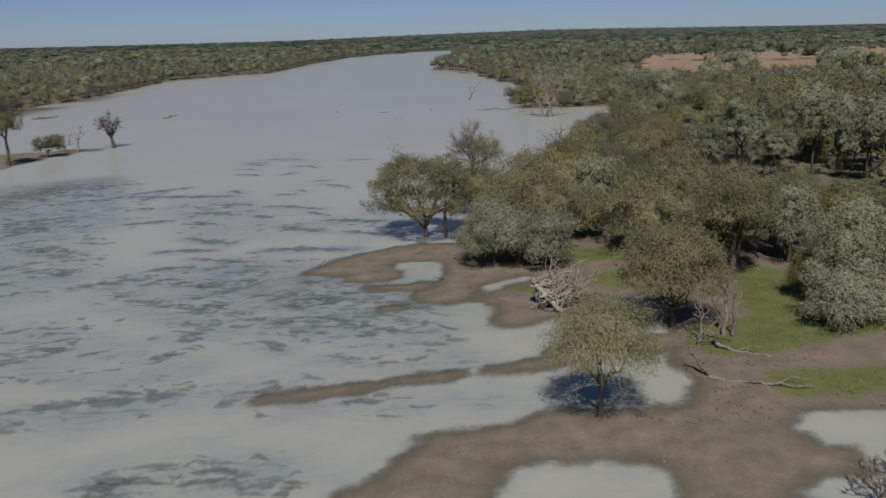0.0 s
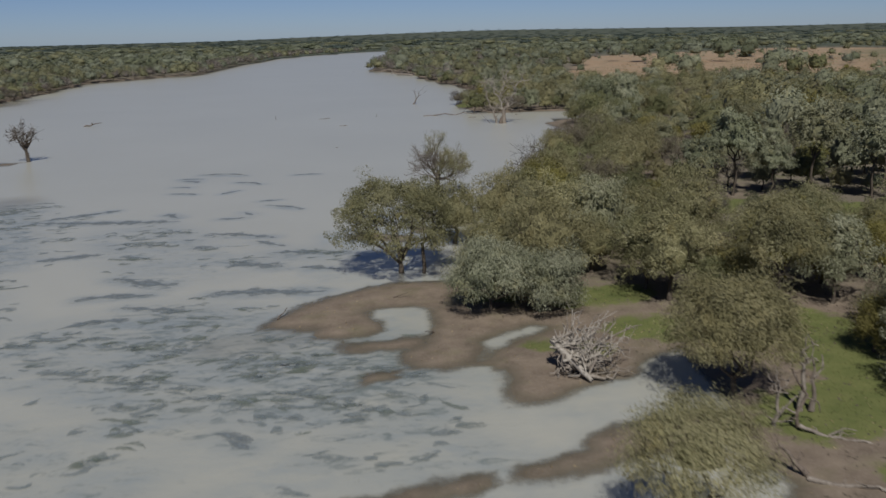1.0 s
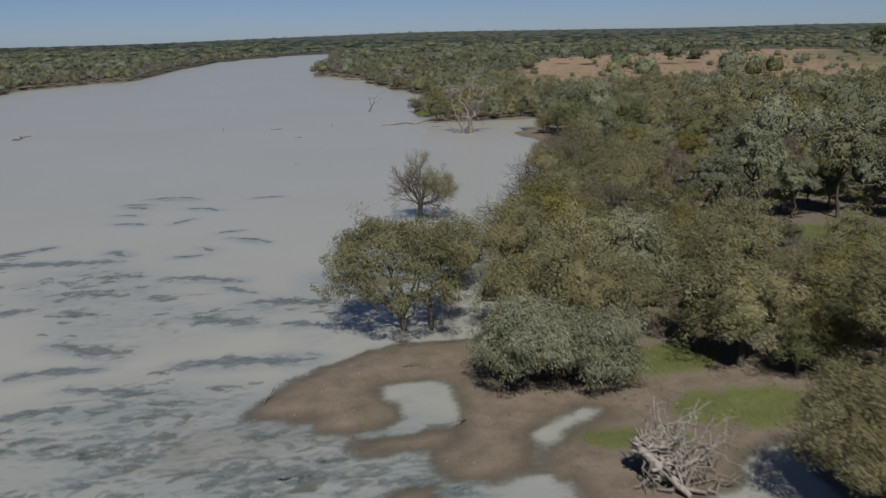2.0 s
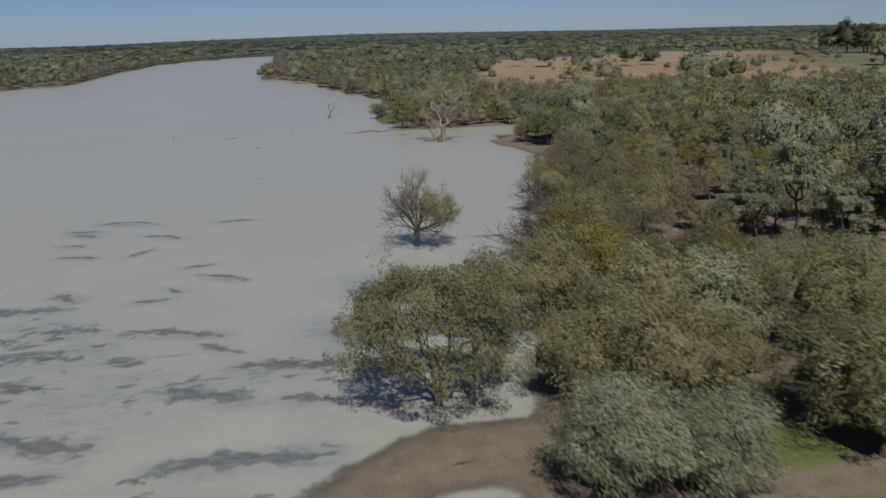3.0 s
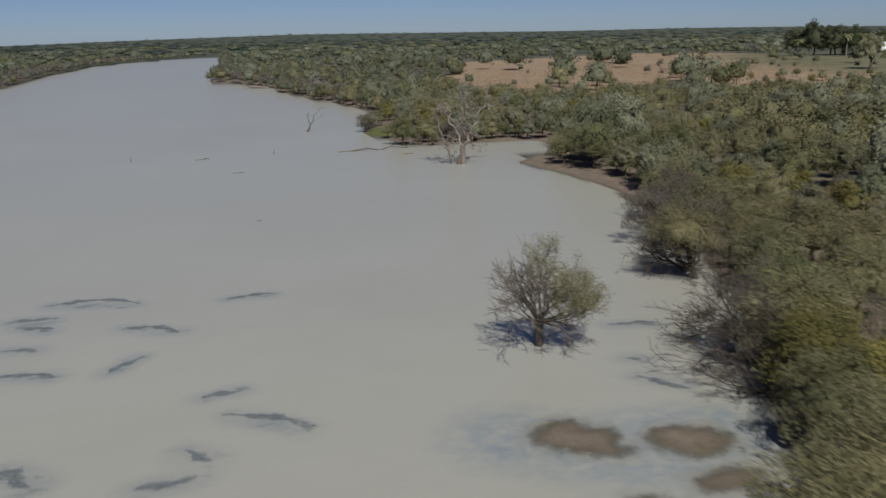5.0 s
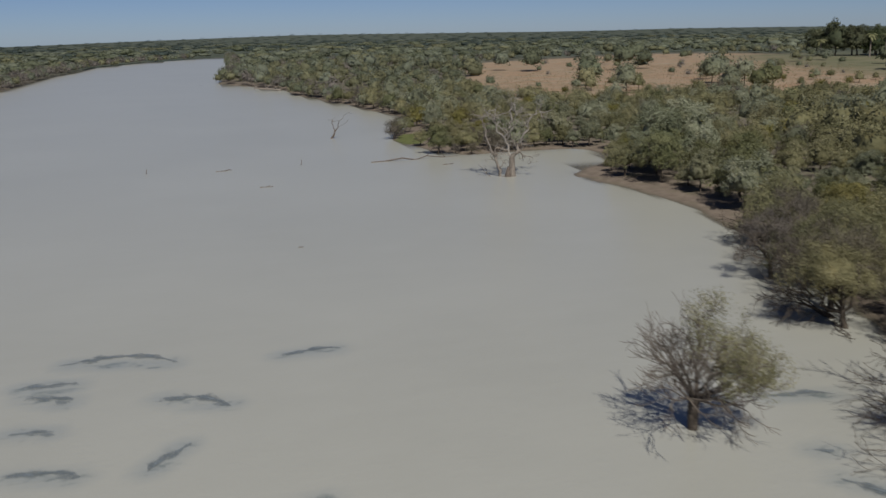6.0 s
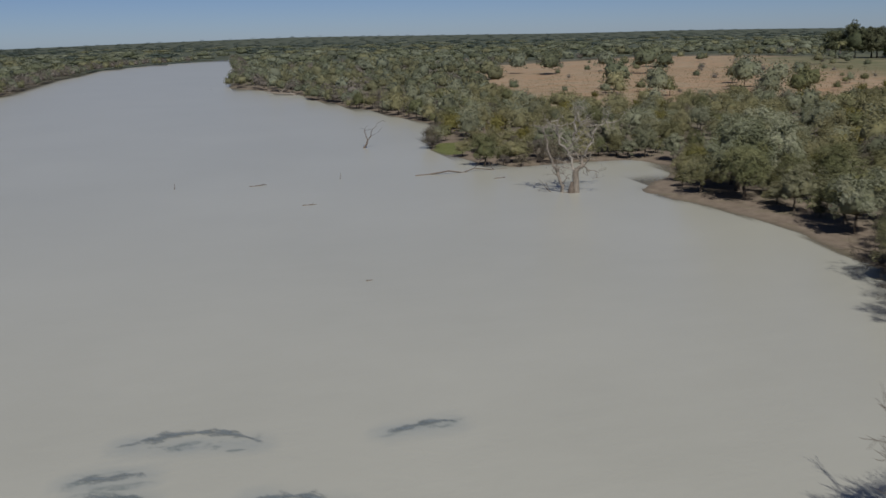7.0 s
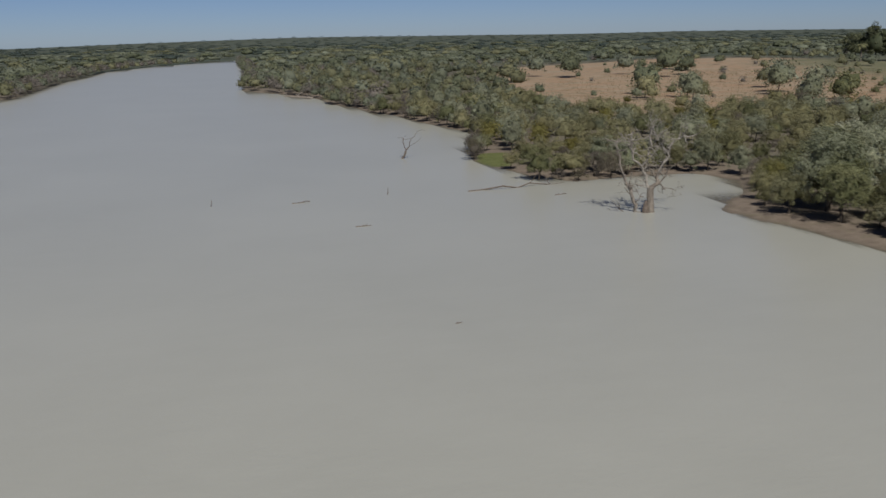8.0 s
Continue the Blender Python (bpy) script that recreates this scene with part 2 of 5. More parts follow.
NEAR_FLAT = [(-7, -60), (-6, 10), (-5, 26), (-3.8, 30.2), (-2, 32.5), (-0.5, 35.6), (3.1, 36.6), (5.3, 38.2), (9.5, 37.7), (11.6, 38.3),
             (12.8, 41), (12.2, 43.6), (13, 47), (13.5, 52), (14, 60), (60, 70), (300, 60), (300, -60)]
PENINSULA = [(14, 57), (12.4, 56), (11.2, 55.7), (9.9, 53.2), (7.5, 52.3), (5, 50.6), (3.4, 50.3), (3, 51.7), (3.5, 55), (2.3, 56.1),
             (0.3, 55.4), (-1.5, 55.7), (-2.1, 57.1), (-1.6, 58.4), (-0.5, 59.2), (0.2, 61.7), (0.2, 66.3), (2.5, 68), (3.1, 72.3), (4.0, 77.5),
             (7, 86), (9, 93), (40, 100), (40, 55)]
SPIT = [(1, 65.5), (-1.2, 67), (-4.2, 66.1), (-2.8, 62.6), (-3.4, 61.5), (-5.5, 60.8), (-6.9, 61.5), (-7, 62.9), (-10.3, 63.5),
        (-9.7, 65.6), (-7.6, 68.7), (-4.8, 70.9), (-1.9, 73.1), (0.4, 72.7), (3.6, 72.4)]
BANK = [(7, 86), (9, 93), (11.5, 98), (15, 104), (19, 112), (22, 119), (26.5, 131), (29.5, 145), (31.5, 158), (30.5, 170), (29.8, 179),
        (32, 186), (38, 192), (42, 199), (40, 205), (34, 207.5), (28, 207.6), (22, 206.8), (19, 213), (16.5, 222), (15.7, 229), (18, 240),
        (24, 255), (28.5, 270), (26.5, 279), (23, 312), (600, 312), (600, 60), (40, 60)]
FAR_BANK = [(26.5, 279), (23, 312), (14, 364), (13, 392), (5, 420), (-2, 440), (-6, 458), (-3, 490), (3, 560), (8, 700), (13, 850),
            (24, 960), (-45, 840), (-75, 730), (-84, 590), (-86, 450), (-118, 400), (-110, 294), (-112, 249), (-108, 222), (-112, 165),
            (-300, 140), (-4900, 140), (-4900, 4900), (4900, 4900), (4900, 60), (300, 60), (300, 279)]
LEFT_SPIT = [(-53.8, 147.6), (-57, 146.5), (-63, 145), (-75, 140), (-110, 150), (-300, 150), (-300, 90), (-80, 100), (-64, 117), (-62, 126), (-60.5, 137), (-57.5, 144)]
BARS = [(2.9, 43.4, 6.8, 44.8, 0.75), (6.9, 45.5, 13, 47.2, 1.4), (-8.6, 39.9, 1, 42.8, 0.55), (-4.6, 59.3, -1.4, 59.5, 0.85), (-3.8, 54.3, -2.5, 54.8, 0.45),
        (0.2, 97.9, 1.0, 97.2, 1.3), (1.3, 96.4, 1.7, 96.0, 0.6), (5.0, 96.1, 5.7, 95.8, 1.3), (0.9, 90.6, 1.2, 89.8, 0.8), (-4.1, 88.5, -1.3, 87.2, 1.2),
        (4.4, 91.8, 5.6, 91.8, 0.8), (-13, 446, -2, 441, 1.2), (30, 181, 34, 187, 1.0)]
PONDS = [(2.5, 56.4, 3.5, 59.3, 0.4), (3.3, 59.1, 6.2, 61.3, 0.75), (4.2, 30.6, 7.2, 30.8, 2.3), (17.4, 35.4, 26, 35.2, 2.0), (19.2, 32.4, 26, 32, 2.4), (15.6, 29.2, 24, 29.2, 2.1),
         (21.5, 101.5, 25.4, 103.4, 1.6), (3.6, 78.5, 6.2, 82.5, 1.5), (5.6, 88, 7, 90, 1.2)]


def land(px, py):
    """How far inland a place lies in metres; below zero in the water."""
    d = polygon_sdf(px, py, FAR_BANK)
    for shape in (NEAR_FLAT, PENINSULA, SPIT, BANK, LEFT_SPIT):
        d = np.maximum(d, polygon_sdf(px, py, shape))
    for bar in BARS:
        d = np.maximum(d, bar_sdf(px, py, *bar))
    for pond in PONDS:
        d = np.minimum(d, -bar_sdf(px, py, *pond))
    far = np.clip((py - 110) / 150, 0, 1)
    return d + 0.2 * ripple(px, py, 0.75) + 0.22 * ripple(px, py, 2.3, 1.0) + far * 1.2 * ripple(px, py, 9.0, 2.0)


def height_of(px, py):
    d = land(px, py)
    up = np.where(d > 0, 0.05 * np.minimum(d, 6) + 0.022 * np.clip(d - 6, 0, 40), np.maximum(d * 0.16, -0.9))
    away = np.hypot(px, py)
    bearing = np.degrees(np.arctan2(px, np.maximum(py, 1.0)))
    ridge = np.clip(1 - np.abs(bearing - 6) / 16, 0, 1)
    rise = 17 * np.clip((bearing + 9) / 18, 0, 1) * (1 - 0.6 * np.clip((bearing - 30) / 12, 0, 1))
    swell = np.clip((away - 2600) / 1900, 0, 1) ** 1.5 * (16 * ridge - 8 + rise + 3 * ripple(px, py, 900, 3.0))
    return up + np.clip(d - 0.5, 0, 1) * 0.05 * ripple(px, py, 3.1, 4.0) + np.clip(d / 60, 0, 1) * 0.5 * ripple(px, py, 60, 5.0) + swell


def gball_wayz(x, y):
    return float(height_of(np.array([x], float), np.array([y], float))[0])


GLADES = [(16.5, 47, 23, 49.5, 2.8), (17.6, 40.3, 25, 41.0, 1.5), (9.6, 66.6, 12.8, 66.8, 2.0), (11.8, 60.2, 15.2, 60.0, 1.8), (31.5, 93.5, 40, 88.5, 4.4),
          (5.7, 58.2, 8.8, 57.0, 0.9), (20.8, 52.5, 22.5, 59.5, 2.3), (18.0, 226, 20.5, 235, 2.6), (2.5, 68.6, 5.5, 66.8, 0.8), (28, 84, 36, 80.5, 3.0)]
CLEARINGS = [(8, 81.5, 12.5, 88.5, 0.6), (15.5, 90.3, 18, 92.5, 1.5), (18, 92.5, 23.5, 98.5, 2.0), (22, 101, 26, 104, 2.8)]
FIELD = [(57, 302), (61, 286), (84, 270), (110, 258), (150, 258), (205, 292), (262, 332), (330, 400), (330, 580), (290, 640), (186, 590), (122, 560), (100, 464), (74, 373), (66, 334)]
LAWN = [(205, 330), (260, 310), (420, 380), (420, 560), (300, 570), (262, 500), (228, 420)]


def lines(*spans):
    """Grid lines: each span is (start, end, first step, growth)."""
    out = []
    for start, end, step, growth in spans:
        v = start
        while (v < end) == (start < end) and v != end:
            out.append(v)
            v += step if end > start else -step
            step *= growth
        out.append(end)
    return np.array(sorted(set(np.round(out, 3))))


def fast_mesh(name, verts, faces, mat, smooth=False, tone=None):
    """A mesh from arrays: verts (n, 3) and faces (m, k) of one size, or a list of such face arrays."""
    me = bpy.data.meshes.new(name)
    groups = faces if isinstance(faces, list) else [faces]
    groups = [g for g in groups if len(g)]
    loops = np.concatenate([g.ravel() for g in groups]).astype(np.int32)
    sizes = np.concatenate([np.full(len(g), g.shape[1]) for g in groups]).astype(np.int32)
    me.vertices.add(len(verts))
    me.vertices.foreach_set("co", np.ascontiguousarray(verts, np.float32).ravel())
    me.loops.add(len(loops))
    me.loops.foreach_set("vertex_index", loops)
    me.polygons.add(len(sizes))
    me.polygons.foreach_set("loop_start", np.concatenate([[0], np.cumsum(sizes)[:-1]]).astype(np.int32))
    if smooth:
        me.polygons.foreach_set("use_smooth", np.ones(len(sizes), bool))
    if tone is not None:
        me.attributes.new("tone", "FLOAT", "POINT").data.foreach_set("value", np.ascontiguousarray(tone, np.float32))
    me.update(calc_edges=True)
    me.materials.append(mat)
    return me


def sheet(name, xs, ys, z_of, mat):
    gx, gy = np.meshgrid(xs, ys)
    px, py = gx.ravel(), gy.ravel()
    nx = len(xs)
    i = (np.arange(len(ys) - 1)[:, None] * nx + np.arange(nx - 1)[None, :]).ravel()
    faces = np.stack([i, i + 1, i + nx + 1, i + nx], 1)
    me = fast_mesh(name, np.stack([px, py, z_of(px, py)], 1), faces, mat, smooth=True)
    return me, px, py


def paint(me, name, values):
    me.attributes.new(name, "FLOAT", "POINT").data.foreach_set("value", np.ascontiguousarray(np.clip(values, 0, 1), np.float32))


me, px, py = sheet("ground", lines((-16, 34, 0.5, 1), (-16, -130, 0.8, 1.05), (-130, -4900, 12, 1.35), (34, 150, 0.7, 1.035), (150, 4900, 8, 1.25)),
                   lines((22, 108, 0.5, 1), (108, 235, 0.9, 1.006), (235, 1000, 2, 1.035), (1000, 4900, 45, 1.2), (22, -4900, 1, 1.6)), height_of, GROUND)
d = land(px, py)
paint(me, "wet", 1 - np.clip(d / 0.9, 0, 1))
paint(me, "litter", np.clip((d - 6) / 8 + 0.3 * ripple(px, py, 4, 1.0), 0, 1) * np.clip((py - 52) / 8, 0, 1))
grass = np.full(px.shape, -9.0)
for g in GLADES:
    grass = np.maximum(grass, bar_sdf(px, py, *g))
paint(me, "grass", np.clip(0.5 + grass * 0.35, 0, 1))
field = polygon_sdf(px, py, FIELD)
paint(me, "field", np.clip(0.5 + field / 14, 0, 1))
paint(me, "lawn", np.clip(0.5 + polygon_sdf(px, py, LAWN) / 20, 0, 1))
paint(me, "far", np.clip((np.hypot(px, py) - 420) / 300, 0, 1) * np.clip(-field / 30, 0, 1))
tagged(new("ground", me), "brown mud flats, leaf litter and grass round the lake", "ground", kind="structure")

# weed streaks on the water: start, end, width in metres, bow
STREAKS_FAR = [(-25.6, 128.4, -20.0, 126.8, 0.6, 1.3), (-27.5, 125.4, -25.0, 125.0, 0.5, 0.2), (-20.2, 121.3, -17.1, 119.6, 0.7, 0.5),
               (-27.2, 119.2, -25.3, 118.6, 0.4, 0.1), (-26.6, 114.6, -23.8, 113.6, 0.5, 0.3), (-20.6, 113.3, -19.1, 115.4, 0.3, 0.1),
               (-13.5, 126.0, -10.5, 126.2, 0.5, 0.5), (-27.0, 123.9, -25.1, 122.6, 0.7, 0.1)]
STREAKS_MID = [(-15.7, 107.8, -13.8, 108.3, 0.35, 0.1), (-14.5, 105.2, -11.0, 102.3, 0.5, 0.6), (-16.6, 101.6, -15.5, 100.4, 0.5, 0.1),
               (-18.5, 98.5, -16.2, 99.0, 0.5, 0.1), (-24.3, 101.9, -22.9, 100.4, 0.9, 0.0), (9.3, 112.0, 12.2, 111.2, 0.5, 0.3),
               (7.5, 106.1, 8.3, 106.0, 0.3, 0.0), (6.9, 103.6, 8.6, 101.4, 0.45, -0.3), (-18.4, 91.2, -12.4, 89.5, 0.9, 0.7),
               (-13.7, 88.0, -11.2, 86.0, 0.5, 0.2), (-20.1, 89.5, -19.0, 89.7, 0.4, 0.0), (-18.6, 86.6, -17.2, 86.2, 0.9, 0.0)]
STREAKS_NEAR = [(-11.2, 83.4, -5.6, 82.8, 1.0, 0.2), (-14.6, 80.8, -11.0, 78.6, 1.5, 0.2), (-14.3, 71.5, -7.4, 71.6, 1.3, 0.2),
                (-22.5, 76.8, -18.2, 74.4, 1.3, 0.2), (-23.7, 83.6, -22.0, 83.4, 0.6, 0.1), (-9.0, 78.2, -6.2, 77.6, 0.7, 0.1),
                (-36.2, 100.4, -30.2, 105.0, 0.8, 0.3), (-36.0, 99.4, -23.5, 98.0, 1.3, 0.3), (-30.4, 83.8, -25.6, 85.0, 1.0, 0.2),
                (-23.5, 71.6, -19.0, 72.3, 0.9, 0.2), (-22.8, 65.2, -19.3, 66.8, 0.8, 0.2), (-19.9, 69.2, -15.7, 67.6, 0.8, 0.3),
                (-20.8, 38.6, -13.4, 40.8, 1.0, 0.3), (-10.5, 48.6, -8.9, 47.1, 0.7, 0.1)]
# wide beds of weed: centre line, half width, share of the surface covered
BEDS = [(-46, 104, -40, 84, 9.0, 0.55), (-36, 74, -30, 62, 5.0, 0.4), (-16, 64, -4, 56, 5.5, 0.62), (-22, 62, -13, 52, 4.0, 0.35),
        (-13, 54, -2, 49, 3.0, 0.45), (-20, 38, -9, 41, 1.8, 0.5), (-13.0, 31.5, -7.0, 32.2, 1.6, 0.65), (-6, 45.2, 1, 44.6, 1.2, 0.5),
        (-11, 40.0, -2, 38.4, 1.1, 0.35), (-25, 92, -18, 80, 5.0, 0.18), (-12, 82, -4, 84, 2.0, 0.35), (1.6, 39.4, 4.4, 39.5, 0.5, 0.6), (-27, 50, -16, 44, 4, 0.22)]

me, px, py = sheet("water", lines((-62, 40, 0.7, 1), (-62, -320, 2, 1.3), (40, 100, 3, 1.3)),
                   lines((18, 130, 0.7, 1), (130, 1000, 1.5, 1.12), (18, -300, 2, 1.4)), lambda x, y: 0 * x, WATER)
d = land(px, py)
weed = np.zeros(px.shape)
for ax, ay, bx, by, r, cover in BEDS:
    weed = np.maximum(weed, np.clip(0.62 + bar_sdf(px, py, ax, ay, bx, by, r) / 5, 0, 0.95) * (0.5 + 0.6 * cover))
for ax, ay, bx, by, w, bow in STREAKS_FAR + STREAKS_MID + STREAKS_NEAR:
    weed = np.maximum(weed, 0.75 * np.clip(1 + bar_sdf(px, py, ax, ay, bx, by, w * 0.6) / 1.2, 0, 1))
halo = np.zeros(px.shape)
for ax, ay, bx, by, r in ((-2, 98.5, 3, 95, 2.0), (3, 96.5, 8, 96, 2.0), (-5, 88.5, 2, 88, 2.0)):
    halo = np.maximum(halo, np.clip(1 + bar_sdf(px, py, ax, ay, bx, by, r) / 2.4, 0, 1))
halo = np.maximum(halo, 0.6 * np.clip(1 + d / 1.7 + 0.5 * ripple(px, py, 1.9, 5.0), 0, 1) * np.clip((112 - py) / 20, 0, 1))
paint(me, "weed", weed)
paint(me, "thin", np.clip(1 + d / 0.55, 0, 1))
halo = np.maximum(halo, 0.6 * np.clip((np.where(px > -9, 90, 72) - py) / 14, 0, 1) * np.clip(0.35 + 0.6 * ripple(px, py * 1.6, 2.6, 2.0), 0, 1))
paint(me, "halo", halo)
paint(me, "shoal", np.clip(1 + d / np.where((py > 85) & (py < 101), 0.9, 0.45), 0, 1) * 0.8 + 0.55 * np.clip(1 + bar_sdf(px, py, -49, 100, -44, 112, 1.5) / 4, 0, 1) + 0.35 * np.clip(1 + bar_sdf(px, py, -12, 60.5, -6, 62, 1.0) / 2, 0, 1))
tagged(new("water", me), "still turbid clay-coloured lake water", "water", kind="structure")


# ---- plants ----
def part(name, me, parent, label=""):
    ob = new(name, me)
    ob.parent = parent
    return tagged(ob, label)


def thing(name, x, y, z, label, category, group="", turn=0.0):
    ob = new(name)
    ob.empty_display_size = 0.3
    ob.matrix_basis = pose(x, y, z, 0, 0, turn)
    return tagged(ob, label, category, group)


class Wood:
    """Collects tapered round limbs into one mesh."""

    def __init__(self, sides=6):
        self.sides, self.v, self.f, self.n = sides, [], [], 0

    def limb(self, points, radii):
        pts = np.array(points, float)
        way = np.gradient(pts, axis=0)
        way /= np.linalg.norm(way, axis=1)[:, None] + 1e-9
        side = np.cross(way, [0.31, 0.17, 0.93] if abs(way[0][2]) < 0.8 else [0.95, 0.2, 0.1])
        side /= np.linalg.norm(side, axis=1)[:, None] + 1e-9
        over = np.cross(way, side)
        k, m = self.sides, len(pts)
        a = np.arange(k) * 2 * math.pi / k
        ring = pts[:, None, :] + np.array(radii)[:, None, None] * (np.cos(a)[None, :, None] * side[:, None, :] + np.sin(a)[None, :, None] * over[:, None, :])
        self.v.append(ring.reshape(-1, 3))
        i = (np.arange(m - 1)[:, None] * k + np.arange(k)[None, :]).ravel()
        j = (np.arange(m - 1)[:, None] * k + (np.arange(k)[None, :] + 1) % k).ravel()
        self.f.append(np.stack([i, j, j + k, i + k], 1) + self.n)
        self.n += m * k

    def mesh(self, name, mat):
        return fast_mesh(name, np.concatenate(self.v), np.concatenate(self.f), mat, smooth=True)


def bend(a, b, rng, steps=4, wobble=0.12, sag=0.0):
    """A crooked way from a to b."""
    a, b = np.array(a, float), np.array(b, float)
    t = np.linspace(0, 1, steps)[:, None]
    out = a + (b - a) * t
    out[1:-1] += rng.normal(0, wobble * np.linalg.norm(b - a) / 2, (steps - 2, 3))
    out[:, 2] -= sag * np.linalg.norm(b - a) * (4 * t * (1 - t))[:, 0]
    return out


def spread(rng, points, count):
    """Picks points that lie well apart."""
    chosen, gap = [0], np.linalg.norm(points - points[0], axis=1)
    for _ in range(count - 1):
        k = int(np.argmax(gap * rng.uniform(0.6, 1.0, len(points))))
        chosen.append(k)
        gap = np.minimum(gap, np.linalg.norm(points - points[k], axis=1))
    return points[chosen]


def ball():
    """A round mesh of 80 triangles: points on the unit sphere and faces."""
    g = (1 + 5 ** 0.5) / 2
    v = [(-1, g, 0), (1, g, 0), (-1, -g, 0), (1, -g, 0), (0, -1, g), (0, 1, g), (0, -1, -g), (0, 1, -g), (g, 0, -1), (g, 0, 1), (-g, 0, -1), (-g, 0, 1)]
    v = [np.array(p) / np.linalg.norm(p) for p in v]
    near = lambda i, j: np.linalg.norm(v[i] - v[j]) < 1.06
    f = [t for t in itertools.combinations(range(12), 3) if near(t[0], t[1]) and near(t[1], t[2]) and near(t[0], t[2])]
    f = [t if np.dot(np.cross(v[t[1]] - v[t[0]], v[t[2]] - v[t[0]]), v[t[0]]) > 0 else t[::-1] for t in f]
    mids, out = {}, []
    for t in f:
        m = []
        for i, j in ((0, 1), (1, 2), (2, 0)):
            key = tuple(sorted((t[i], t[j])))
            if key not in mids:
                mids[key] = len(v)
                p = v[key[0]] + v[key[1]]
                v.append(p / np.linalg.norm(p))
            m.append(mids[key])
        out += [(t[0], m[0], m[2]), (t[1], m[1], m[0]), (t[2], m[2], m[1]), tuple(m)]
    return np.array(v), np.array(out)


BALL = ball()


class Crown:
    """The outline of an uneven domed crown with soft billows and creases between them."""

    def __init__(self, rng, r, low, high, billows, lean=(0, 0), lumps=0.25):
        self.r, self.low, self.high, self.lean = r, low, high, lean
        self.mid = low + (high - low) * 0.4
        self.up, self.down = high - self.mid, (self.mid - low)
        way = rng.normal(size=(billows * 9, 3))
        way /= np.linalg.norm(way, axis=1)[:, None]
        way[:, 2] = np.where(way[:, 2] < -0.5, -way[:, 2], way[:, 2])
        self.hearts = spread(rng, way, billows)
        self.reach = rng.uniform(1 - lumps * 1.3, 1.0, billows)
        self.reach[rng.integers(0, billows, 2)] = 1.12
        self.tone = rng.uniform(0, 1, billows)
        self.tight = 1.5 * billows ** 0.75

    def at(self, way):
        """Places on the outline in these directions, their billow and how deep they lie in a crease (0 to 1)."""
        near = way @ self.hearts.T
        bump = np.exp(self.tight * (near - 1)) * self.reach
        own = bump.argmax(1)
        peak = bump.max(1)
        size = 0.5 + 0.5 * peak ** 0.75
        p = way * size[:, None] * np.array([self.r, self.r, 1.0])
        p[:, 2] *= np.where(way[:, 2] > 0, self.up, self.down)
        return p, own, 1 - peak

    def put(self, p):
        """From the crown's middle to its place over the tree's foot."""
        q = p.copy()
        q[:, 2] = np.maximum(q[:, 2] + self.mid, 0.06)
        q[:, 0] += self.lean[0] * (q[:, 2] / self.high)
        q[:, 1] += self.lean[1] * (q[:, 2] / self.high)
        return q

    def tips(self):
        return self.put(self.at(self.hearts)[0] * 0.74)


